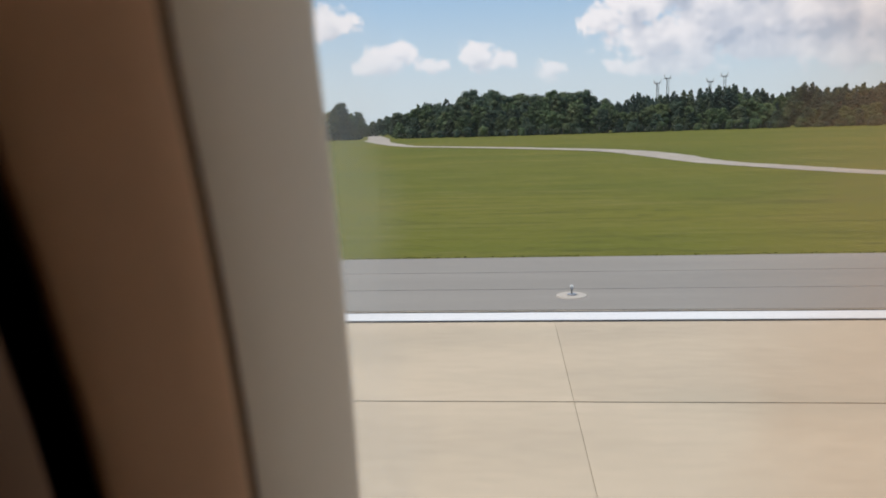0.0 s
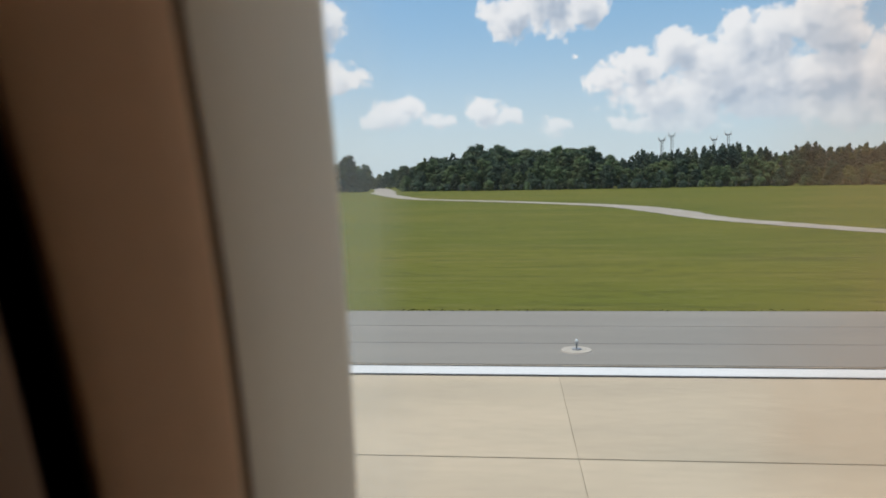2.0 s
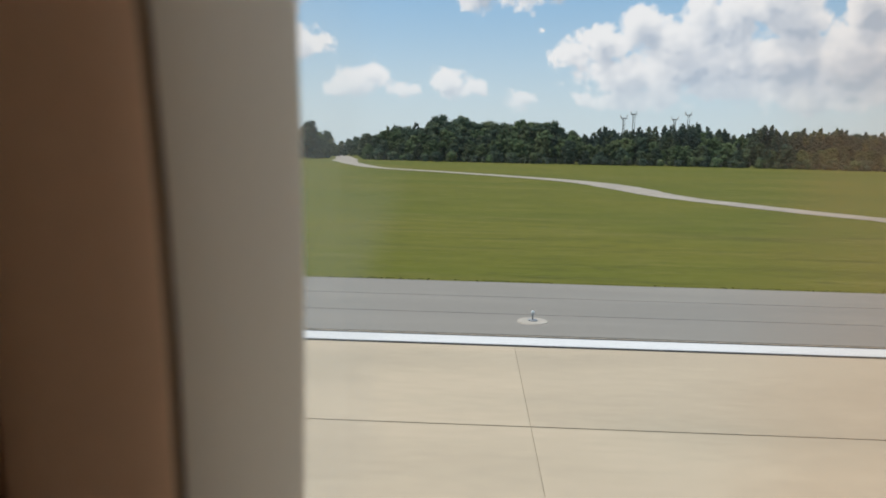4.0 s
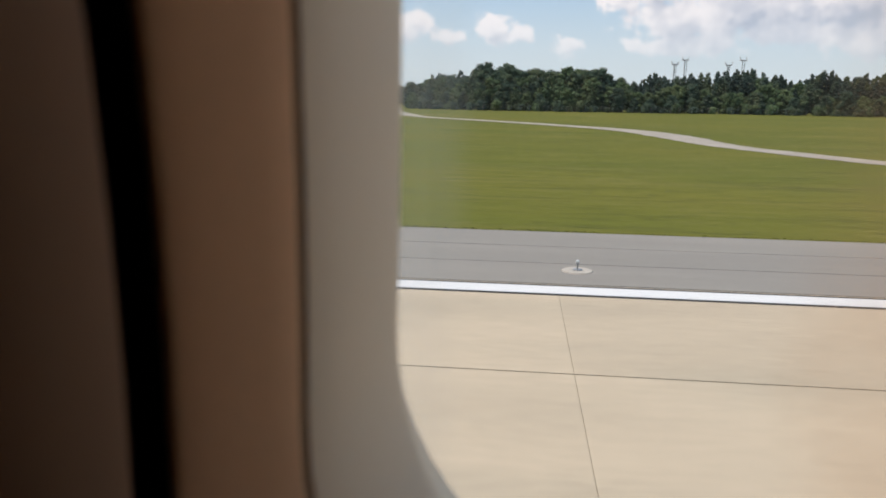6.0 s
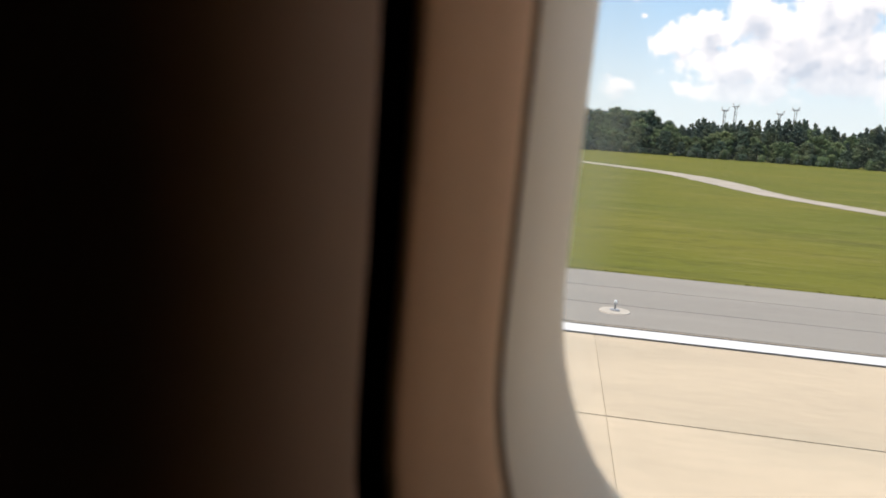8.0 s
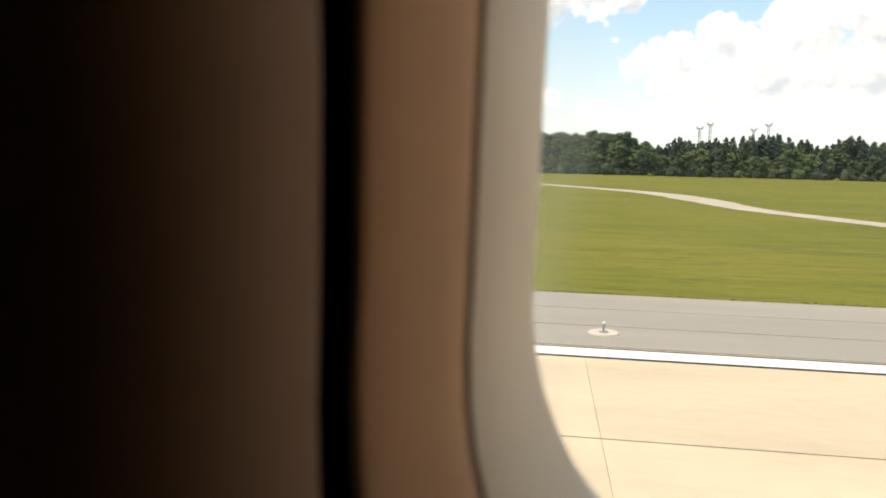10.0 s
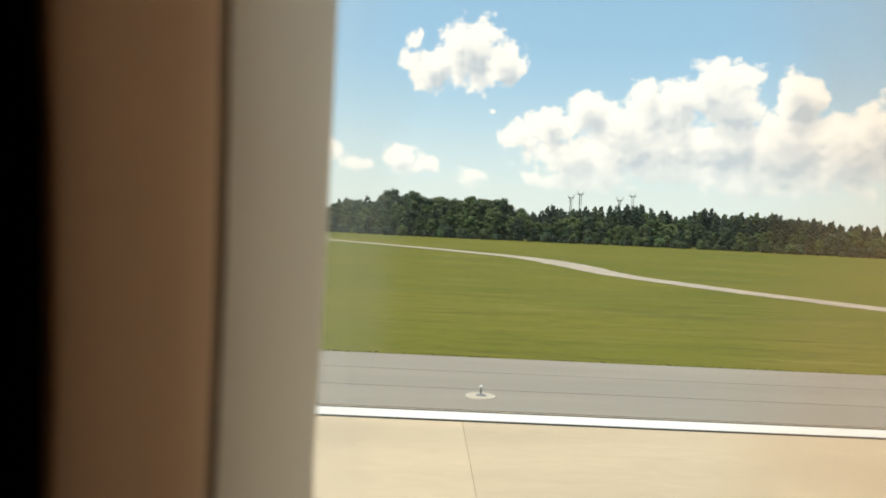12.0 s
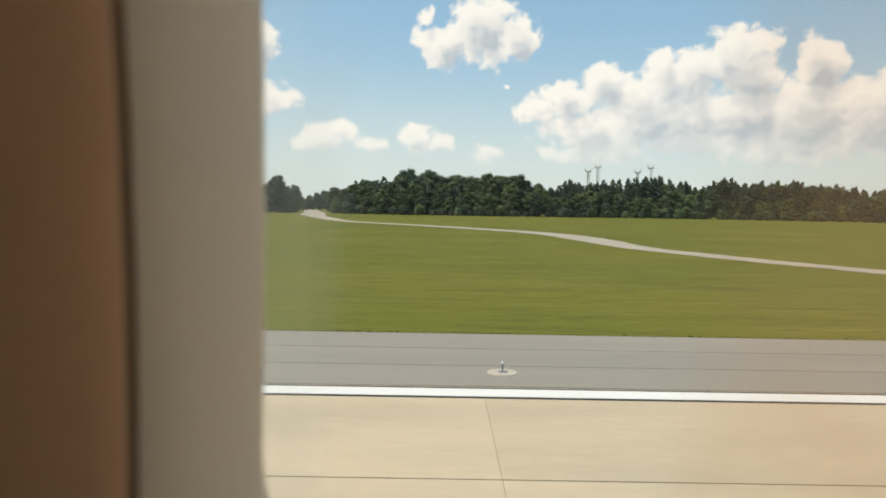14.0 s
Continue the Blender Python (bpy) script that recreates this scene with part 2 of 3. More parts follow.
M_MAST = material("weathered_mast_steel", (0.13, 0.135, 0.14), 0.6, metal=0.3, var=0.1, scale=3)
M_STEEL = material("galvanised_steel", (0.36, 0.37, 0.38), 0.5, metal=0.6, var=0.1, scale=3)
M_DARK = material("dark_metal", (0.05, 0.05, 0.055), 0.5, var=0.1)
M_YELLOW = material("yellow_paint", (0.6, 0.38, 0.04), 0.6, var=0.1)
M_LENS = material("clear_lens", (0.7, 0.72, 0.72), 0.15, var=0.02)
M_PAD = material("pad_concrete", (0.44, 0.395, 0.335), 0.9, var=0.12, scale=2, world_space=True)


def pane_material():
    """Clear acrylic: see-through, a faint gloss, a painted pale reflection at the rim over a faint veil, and a painted
    warm reflection.
    """
    m = bpy.data.materials.new("window_acrylic")
    m.use_nodes = True
    t = m.node_tree
    t.nodes.clear()
    tco = t.nodes.new("ShaderNodeTexCoord")
    sp = t.nodes.new("ShaderNodeSeparateXYZ")
    t.links.new(tco.outputs["Object"], sp.inputs[0])

    def grain(scale, detail, distortion):
        n = t.nodes.new("ShaderNodeTexNoise")
        t.links.new(tco.outputs["Object"], n.inputs["Vector"])
        put(t, n, "Scale", scale)
        put(t, n, "Detail", detail)
        put(t, n, "Distortion", distortion)
        return n.outputs[0]

    cloudy, fine = grain(14.0, 5.0, 1.2), grain(60.0, 4.0, 0.6)
    wob = math_node(t, "MULTIPLY_ADD", math_node(t, "SUBTRACT", cloudy, 0.5), 0.03, sp.outputs[0])
    # warm cabin reflection painted into the pane, stronger towards +x
    reflection = ramp(t, wob, 0.085, 0.14)
    reflection_amt = math_node(t, "MULTIPLY", reflection, ramp(t, cloudy, 0.25, 0.75, 0.11, 0.21))
    reflection_amt = math_node(t, "MULTIPLY", reflection_amt, ramp(t, fine, 0.2, 0.8, 0.94, 1.06))
    # pale reflection painted beside the opening's edge, down to a faint overall veil
    rim = ramp(t, wob, 0.002, 0.018, 0.13, 0.02)
    clear = t.nodes.new("ShaderNodeBsdfTransparent")
    put(t, clear, 0, mix_col(t, reflection, (1.0, 1.0, 1.0), (0.99, 0.945, 0.91)))
    layer = clear.outputs[0]
    for amount, tint in ((rim, (0.75, 0.73, 0.66, 1)), (reflection_amt, (0.85, 0.45, 0.22, 1))):
        veil = t.nodes.new("ShaderNodeBsdfTranslucent")
        veil.inputs[0].default_value = tint
        mx = t.nodes.new("ShaderNodeMixShader")
        put(t, mx, 0, amount)
        t.links.new(layer, mx.inputs[1])
        t.links.new(veil.outputs[0], mx.inputs[2])
        layer = mx.outputs[0]
    gloss = t.nodes.new("ShaderNodeBsdfGlossy")
    gloss.inputs["Roughness"].default_value = 0.05
    mx2 = t.nodes.new("ShaderNodeMixShader")
    mx2.inputs[0].default_value = 0.03
    t.links.new(layer, mx2.inputs[1])
    t.links.new(gloss.outputs[0], mx2.inputs[2])
    o = t.nodes.new("ShaderNodeOutputMaterial")
    t.links.new(mx2.outputs[0], o.inputs[0])
    return m


M_PANE = pane_material()


# ---- mesh helpers ----
def part(name, bm, mat, parent=None, label=""):
    """Links a bmesh as one mesh object under a thing or a part."""
    me = bpy.data.meshes.new(name)
    bm.to_mesh(me)
    bm.free()
    for mm in (mat if isinstance(mat, (list, tuple)) else [mat]):
        me.materials.append(mm)
    ob = new(name, me)
    if parent:
        ob.parent = parent
    return tagged(ob, label=label)


def thing(name, label, category, m=None, group="", kind=""):
    ob = new(name)
    if m is not None:
        ob.matrix_basis = m
    return tagged(ob, label, category, group, kind)


def box(bm, x0, x1, y0, y1, z0, z1, bevel=0.0):
    r = bmesh.ops.create_cube(bm, size=1)
    for v in r["verts"]:
        v.co = Vector(((x0 + x1) / 2 + v.co.x * (x1 - x0), (y0 + y1) / 2 + v.co.y * (y1 - y0), (z0 + z1) / 2 + v.co.z * (z1 - z0)))
    if bevel:
        edges = list({e for v in r["verts"] for e in v.link_edges})
        bmesh.ops.bevel(bm, geom=edges, offset=bevel, segments=2, affect="EDGES", profile=0.5)
    return bm


def rod(bm, a, b, r0, r1=None, seg=10):
    a, b = Vector(a), Vector(b)
    m = Matrix.Translation((a + b) / 2) @ (b - a).to_track_quat("Z", "Y").to_matrix().to_4x4()
    bmesh.ops.create_cone(bm, cap_ends=True, segments=seg, radius1=r0, radius2=r0 if r1 is None else r1, depth=(b - a).length, matrix=m)
    return bm


def boxed(*a, **k):
    return box(bmesh.new(), *a, **k)


def rodded(*a, **k):
    return rod(bmesh.new(), *a, **k)


# ---- ground ----
STRIPE_Y, GRASS_Y = 19.16, 28.3


def ground_height(x, y):
    if y < 34:
        return -0.06
    s = min(1.0, (y - 34) / 80)
    u = min(1.0, max(0.0, (y - 60) / 230))
    bumps = 0.22 * noise.noise(Vector((x / 90, y / 60, 1.7))) + 0.1 * noise.noise(Vector((x / 25, y / 22, 4.1)))
    return -0.06 + s * bumps + 1.9 * u * u * (3 - 2 * u)


def make_ground():
    xs = [-4000, -2200, -1200, -700] + list(range(-450, 451, 15)) + [700, 1200, 2200, 4000]
    yr = [-4000, -1500, -400, -100, -40, 0, 15, 27, 34, 40, 48, 56, 66, 78] + list(range(90, 421, 12)) + [500, 700, 1100, 2000, 4400]
    me = bpy.data.meshes.new("ground")
    vs = [(x, y, ground_height(x, y)) for y in yr for x in xs]
    w = len(xs)
    fs = [(j * w + i, j * w + i + 1, (j + 1) * w + i + 1, (j + 1) * w + i) for j in range(len(yr) - 1) for i in range(w - 1)]
    me.from_pydata(vs, [], fs)
    for p in me.polygons:
        p.use_smooth = True
    me.materials.append(M_GRASS)
    tagged(new("ground", me), "mown green airfield grass with dry yellowish streaks", "grass", kind="structure")


make_ground()


# ---- runway and shoulder ----
SLAB_X, SLAB_Y, JOINT = 15.0, 5.7, 0.05


def make_runway():
    runway = thing("runway", "pale beige concrete slab runway with a white edge line", "runway", kind="structure")
    part("joint_filler", boxed(-316, 316, -12, 19.85, -0.3, -0.02), M_JOINT, runway)
    bm = boxed(0.0035, SLAB_X - 0.0035, JOINT / 2, SLAB_Y - JOINT / 2, -0.2, 0.0, bevel=0.006)
    me = bpy.data.meshes.new("slab")
    bm.to_mesh(me)
    bm.free()
    me.materials.append(M_CONCRETE)
    for j in range(4):
        for k in range(-20, 20):
            ob = new("slab", me)
            ob.parent = runway
            ob.location = (1.2 + SLAB_X * k, 12.9 - SLAB_Y * j, 0.0)
    edge = boxed(0.0035, SLAB_X - 0.0035, 0.02, 1.2, -0.2, 0.0, bevel=0.006)
    me2 = bpy.data.meshes.new("slab")
    edge.to_mesh(me2)
    edge.free()
    me2.materials.append(M_CONCRETE)
    for k in range(-20, 20):
        ob = new("slab", me2)
        ob.parent = runway
        ob.location = (1.2 + SLAB_X * k, 18.6, 0.0)
    line = thing("edge_line", "white painted runway edge line with thin black borders", "marking", kind="structure")
    part("paint", boxed(-300, 300, STRIPE_Y - 0.4, STRIPE_Y + 0.4, -0.01, 0.008), M_STRIPE, line)
    part("border", boxed(-300, 300, STRIPE_Y - 0.54, STRIPE_Y - 0.4, -0.01, 0.005), M_STRIPE_EDGE, line, "black painted border")
    part("border", boxed(-300, 300, STRIPE_Y + 0.4, STRIPE_Y + 0.55, -0.01, 0.006), M_STRIPE_EDGE, line, "black painted border")


def make_shoulder():
    sh = thing("shoulder", "grey asphalt runway shoulder with dark paving seams", "pavement", kind="structure")
    part("bed", boxed(-316, 316, 19.86, GRASS_Y, -0.3, -0.012), M_TAR, sh)
    edges = [19.87, 22.55, 25.35, GRASS_Y]
    for a, b in zip(edges, edges[1:]):
        bm = bmesh.new()
        n = 160
        rows = []
        for i in range(n + 1):
            x = -312 + 624 * i / n
            wob = 0.03 * noise.noise(Vector((x * 0.4, a, 0)))
            wob2 = 0.03 * noise.noise(Vector((x * 0.4, b, 0)))
            seam = -0.05 if b == GRASS_Y else 0.022
            rows.append([bm.verts.new((x, a + 0.008 + wob, 0.0)), bm.verts.new((x, b - seam + wob2, -0.004)),
                         bm.verts.new((x, b - seam + wob2, -0.1)), bm.verts.new((x, a + 0.008 + wob, -0.1))])
        for p, q in zip(rows, rows[1:]):
            for i in range(4):
                bm.faces.new((p[i], q[i], q[(i + 1) % 4], p[(i + 1) % 4]))
        bmesh.ops.recalc_face_normals(bm, faces=bm.faces)
        part("asphalt_lane", bm, M_ASPHALT, sh)


def make_verge():
    """Short uneven tufts on the near part of the field and along the asphalt's edge."""
    rng = np.random.default_rng(5)
    n = 9000
    y = GRASS_Y + 0.02 + 0.7 * rng.random(n) ** 2
    x = (rng.random(n) - 0.5) * (50 + 1.9 * y)
    h = 0.008 + 0.022 * rng.random(n) ** 2
    a = rng.random(n) * math.pi
    w = 0.03 + 0.07 * rng.random(n)
    vs, fs = [], []
    for i in range(n):
        gz = ground_height(x[i], y[i])
        dx, dy = math.cos(a[i]) * w[i], math.sin(a[i]) * w[i]
        k = len(vs)
        vs += [(x[i] - dx, y[i] - dy, gz - 0.02), (x[i] + dx, y[i] + dy, gz - 0.02), (x[i] + dx * 0.6 + 0.03, y[i] + dy, gz + h[i]), (x[i] - dx * 0.4, y[i] - dy * 0.7, gz + h[i] * 0.8)]
        fs.append((k, k + 1, k + 2, k + 3))
    me = bpy.data.meshes.new("grass_tufts")
    me.from_pydata(vs, [], fs)
    me.materials.append(M_GRASS)
    tagged(new("grass_tufts", me), "short uneven tufts of green and straw grass", "grass", kind="stuff")


def make_service_road():
    pts = [Vector(p) for p in ((-105, 575), (-75, 420), (-52, 300), (-41.6, 238), (-26, 190), (-7.6, 169), (14, 144), (22, 124), (24.5, 100), (28, 87), (36, 68.4), (44, 53), (58, 41), (80, 33), (110, 28.2))]
    bm = bmesh.new()
    prev = None
    steps = 28
    for i in range(len(pts) - 1):
        for s in range(steps):
            u = s / steps
            p0, p1, p2, p3 = pts[max(i - 1, 0)], pts[i], pts[i + 1], pts[min(i + 2, len(pts) - 1)]
            c = 0.5 * ((2 * p1) + (p2 - p0) * u + (2 * p0 - 5 * p1 + 4 * p2 - p3) * u * u + (3 * p1 - p0 - 3 * p2 + p3) * u ** 3)
            d = (p2 - p1).normalized()
            # wider where it bends and where it enters the wood, with edges eaten by the grass
            half = float(np.interp(c.y, (60, 95, 118, 146, 185, 225, 245, 330), (2.2, 2.3, 3.5, 3.3, 2.3, 3.0, 4.2, 4.4)))
            cur = []
            for k in (-1, -0.55, 0, 0.55, 1):
                ragged = 0.55 * noise.noise(Vector((c.x * 0.9, c.y * 0.9, 3 + k))) + 0.4 * noise.noise(Vector((c.x * 0.15, c.y * 0.15, 8 + k))) if abs(k) == 1 else 0.0
                w = half * k + ragged
                cur.append(bm.verts.new((c.x - d.y * w, c.y + d.x * w, ground_height(c.x, c.y) + (0.05 if abs(k) == 1 else 0.13 if k else 0.15))))
            if prev:
                for k in range(4):
                    bm.faces.new((prev[k], prev[k + 1], cur[k + 1], cur[k]))
            prev = cur
    bmesh.ops.recalc_face_normals(bm, faces=bm.faces)
    tagged(part("service_road", bm, M_GRAVEL), "pale gravel service road winding across the grass", "road", kind="structure")


# ---- cabin ----
TILT, LEAN, WIN_Z, WIN_W, WIN_H, WIN_R, BOW = radians(10.93), radians(-1.2), 4.84, 0.26, 0.20, 0.0835, 0.92
WINDOW_POSE = Matrix(((1, 0, 0, 0), (0, -math.sin(TILT), -math.cos(TILT), 0), (0, math.cos(TILT), -math.sin(TILT), WIN_Z), (0, 0, 0, 1)))
CORNER = 14
HULL_Y, HULL_Z, HULL_R = -1.934, 4.563, 1.975


def contour(off, depth):
    """Rounded outline of the window, off metres outside its opening, depth metres inside the cabin; the lining bows inwards above and below."""
    r = WIN_R + off
    ring = []
    for cx, cy, a0 in ((WIN_R, 0, 180), (WIN_W - WIN_R, 0, 270), (WIN_W - WIN_R, WIN_H, 0), (WIN_R, WIN_H, 90)):
        for i in range(CORNER + 1):
            a = radians(a0 + 90 * i / CORNER)
            ring.append((cx + r * math.cos(a), cy + r * math.sin(a)))
        # the straight side that follows
        dx, dy = {180: (1, 0), 270: (0, 1), 0: (-1, 0), 90: (0, -1)}[a0]
        run = WIN_H if dy else WIN_W - 2 * WIN_R
        x, y = ring[-1]
        ring += [(x + dx * run * k / 8, y + dy * run * k / 8) for k in range(1, 8)]
    # the window leans a little with the aircraft's attitude
    cx, cy, c, n = WIN_W / 2, WIN_H / 2, math.cos(LEAN), math.sin(LEAN)
    return [Vector((cx + c * (x - cx) - n * (y - cy), cy + n * (x - cx) + c * (y - cy), depth + BOW * min((y - cy) ** 2, 0.04))) for x, y in ring]


def swept(loops, close=False):
    bm = bmesh.new()
    rings = [[bm.verts.new(p) for p in lp] for lp in loops]
    n = len(rings[0])
    pairs = list(zip(rings, rings[1:])) + ([(rings[-1], rings[0])] if close else [])
    for a, b in pairs:
        for i in range(n):
            f = bm.faces.new((a[i], a[(i + 1) % n], b[(i + 1) % n], b[i]))
            f.smooth = True
    bmesh.ops.recalc_face_normals(bm, faces=bm.faces)
    return bm


def to_rect(loop, x0, x1, y0, y1, depth):
    cx, cy = WIN_W / 2, WIN_H / 2
    out = []
    for p in loop:
        dx, dy = p.x - cx, p.y - cy
        k = min([(x1 - cx) / dx if dx > 1e-6 else (x0 - cx) / dx if dx < -1e-6 else 1e9, (y1 - cy) / dy if dy > 1e-6 else (y0 - cy) / dy if dy < -1e-6 else 1e9])
        out.append(Vector((cx + dx * k, cy + dy * k, depth)))
    for qx, qy in ((x0, y0), (x1, y0), (x1, y1), (x0, y1)):
        near = max(out, key=lambda p: Vector((p.x - cx, p.y - cy)).normalized().dot(Vector((qx - cx, qy - cy)).normalized()))
        near.x, near.y = qx, qy
    return out


def arc_shell(x0, x1, r0, r1, a0, a1, n=28):
    """A curved panel about the hull's axis between two radii and two angles."""
    bm = bmesh.new()
    prev = None
    for i in range(n + 1):
        a = radians(a0 + (a1 - a0) * i / n)
        cur = [bm.verts.new((x, HULL_Y + r * math.cos(a), HULL_Z + r * math.sin(a))) for x, r in ((x0, r1), (x1, r1), (x1, r0), (x0, r0))]
        if prev:
            for k in range(4):
                bm.faces.new((prev[k], prev[(k + 1) % 4], cur[(k + 1) % 4], cur[k])).smooth = k in (0, 2)
        else:
            bm.faces.new(cur)
        prev = cur
    bm.faces.new(prev)
    bmesh.ops.recalc_face_normals(bm, faces=bm.faces)
    return bm


def make_cabin():
    win = thing("window_1", "rounded airliner cabin window in a deep moulded plastic reveal", "window", WINDOW_POSE, kind="structure")
    part("reveal", swept([contour(o, d) for o, d in ((0.006, -0.022), (0.0025, -0.008), (0.0004, -0.002), (0.0, 0.0008), (0.0006, 0.004), (0.0030, 0.0155), (0.0066, 0.0292), (0.0104, 0.0402), (0.0112, 0.0414))]),
         M_REVEAL, win, "light grey moulded inner reveal")
    part("seal", swept([contour(o, d) for o, d in ((0.0112, 0.0414), (0.0117, 0.0416), (0.0122, 0.0422), (0.0126, 0.0431))]), M_SEAM, win, "dark thin seal line")
    part("bezel", swept([contour(o, d) for o, d in ((0.0126, 0.0431), (0.0131, 0.0446), (0.0166, 0.0498), (0.0202, 0.0551), (0.0239, 0.0600), (0.0270, 0.0637), (0.0283, 0.0647), (0.0292, 0.0643))]),
         M_BEZEL, win, "brown beige moulded bezel")
    part("shade_slot", swept([contour(o, d) for o, d in ((0.0292, 0.0643), (0.043, 0.053), (0.047, 0.058), (0.0332, 0.0699))]), M_SLOT_SHADE, win, "open slot with its shade painted black")
    pane = bmesh.new()
    rim = [pane.verts.new(p) for p in contour(0.006, -0.0221)]
    mid = pane.verts.new((WIN_W / 2, WIN_H / 2, -0.0225))
    for a, b in zip(rim, rim[1:] + rim[:1]):
        pane.faces.new((mid, a, b)).smooth = True
    p = part("pane", pane, M_PANE, win, "clear acrylic pane with a painted warm reflection and pale rim haze")
    p.visible_shadow = False
    lip = [contour(o, d) for o, d in ((0.0332, 0.0699), (0.0335, 0.0712), (0.0350, 0.0745), (0.0380, 0.0800), (0.0425, 0.0860), (0.0490, 0.0912), (0.0580, 0.0950), (0.072, 0.0975), (0.10, 0.0990), (0.14, 0.0996), (0.20, 0.1000))]
    wall = part("wall_sidewall", swept(lip + [to_rect(lip[-1], -4.0, 4.2, -0.5, 0.62, 0.1368)]), M_SIDEWALL_SHADED)
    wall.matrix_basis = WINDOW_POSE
    tagged(wall, "brown beige moulded cabin sidewall panel, shade put into its colour", "wall", kind="structure")
    sk = [contour(0.006, -0.022), contour(0.012, -0.024)]
    skin = part("wall_fuselage_skin", swept(sk + [to_rect(sk[-1], -4.0, 4.2, -0.25, 0.45, -0.024)]), M_SKIN)
    skin.matrix_basis = WINDOW_POSE
    tagged(skin, "white painted aircraft skin outside the window", "wall", kind="structure")
    tagged(part("floor", boxed(-4.0, 4.2, -3.6, -0.2, 3.66, 3.74), M_CABIN), "dark cabin floor", "floor", kind="structure")
    tagged(part("wall_dado", boxed(-4.0, 4.2, -0.24, -0.2, 3.66, 4.42), M_CABIN), "plain lower cabin lining", "wall", kind="structure")
    tagged(part("ceiling", arc_shell(-4.0, 4.2, 1.78, 1.84, 22.0, 156.0), M_CABIN), "plain pale curved cabin ceiling", "ceiling", kind="structure")
    for name, x in (("wall_bulkhead_front", -4.05), ("wall_bulkhead_rear", 4.25)):
        tagged(part(name, rodded((x - 0.04, HULL_Y, HULL_Z), (x + 0.04, HULL_Y, HULL_Z), HULL_R - 0.02, seg=64), M_CABIN), "plain pale round cabin bulkhead", "wall", kind="structure")
    # the other side of the cabin, unseen; its few gaps are added to light the lining
    far = box(boxed(-4.0, 4.2, -3.58, -3.5, 3.66, 4.70), -4.0, 4.2, -3.58, -3.5, 5.08, 5.36)
    x0 = -4.0
    while x0 < 4.2:
        box(far, x0, min(x0 + 1.84, 4.2), -3.58, -3.5, 4.70, 5.08)
        x0 += 2.12
    tagged(part("wall_cabin_far", far, M_CABIN), "unseen far cabin wall with gaps added to let in light", "wall", kind="structure")
    # round hull about the cabin, open at both window rows
    for name, a0, a1 in (("wall_hull_upper", 21.2, 163.6), ("wall_hull_lower", 176.0, 360.6)):
        tagged(part(name, arc_shell(-4.1, 4.3, HULL_R - 0.03, HULL_R, a0, a1, 40), M_SKIN), "white painted round aircraft hull", "wall", kind="structure")


# ---- trees ----
def crown_mesh(name, lobes, n, size, mat, seed, droop=0.25, core=0.68):
    """Leaf clumps, each a bent pair of triangles, over the shells of the lobes (x, y, z, rx, rz), round uneven dark cores."""
    rng = np.random.default_rng(seed)
    lob = np.array(lobes)
    area = lob[:, 3] * (lob[:, 3] + lob[:, 4])
    pick = lob[rng.choice(len(lob), size=n, p=area / area.sum())]
    v = rng.normal(size=(n, 3))
    v /= np.linalg.norm(v, axis=1, keepdims=True)
    rr = 1.05 - 0.36 * rng.random(n) ** 2 + np.where(rng.random(n) < 0.15, 0.22 * rng.random(n), 0)
    c = pick[:, :3] + v * np.stack((pick[:, 3], pick[:, 3], pick[:, 4]), 1) * rr[:, None]
    nn = v + rng.normal(size=(n, 3)) * 0.34 + np.array((0, 0, 0.2))
    nn /= np.linalg.norm(nn, axis=1, keepdims=True)
    a = np.cross(nn, np.array((0.3, 0.2, 1.0)))
    a /= np.linalg.norm(a, axis=1, keepdims=True)
    b = np.cross(nn, a)
    s = (size * (0.5 + 0.9 * rng.random(n)))[:, None]
    j = rng.random((n, 4)) * 0.5 + 0.7
    quad = np.stack((c - a * s * j[:, :1], c + b * s * j[:, 1:2] - nn * s * droop, c + a * s * j[:, 2:3], c - b * s * j[:, 3:] - nn * s * droop), 1).reshape(-1, 3)
    k = np.arange(n)[:, None] * 4
    tri = np.concatenate((k + np.array((0, 1, 2)), k + np.array((0, 2, 3))))
    ball = bmesh.new()
    bmesh.ops.create_icosphere(ball, subdivisions=2, radius=1.0)
    bv = np.array([p.co[:] for p in ball.verts])
    bf = np.array([[p.index for p in f.verts] for f in ball.faces])
    ball.free()
    parts, faces, at = [quad], [tri], len(quad)
    for x, y, z, rx, rz in lobes:
        parts.append(np.array((x, y, z)) + bv * np.array((rx, rx, rz)) * core * (0.85 + 0.3 * rng.random((len(bv), 1))))
        faces.append(bf + at)
        at += len(bv)
    me = bpy.data.meshes.new(name)
    me.from_pydata(np.concatenate(parts).tolist(), [], np.concatenate(faces).tolist())
    me.materials.append(mat)
    return me


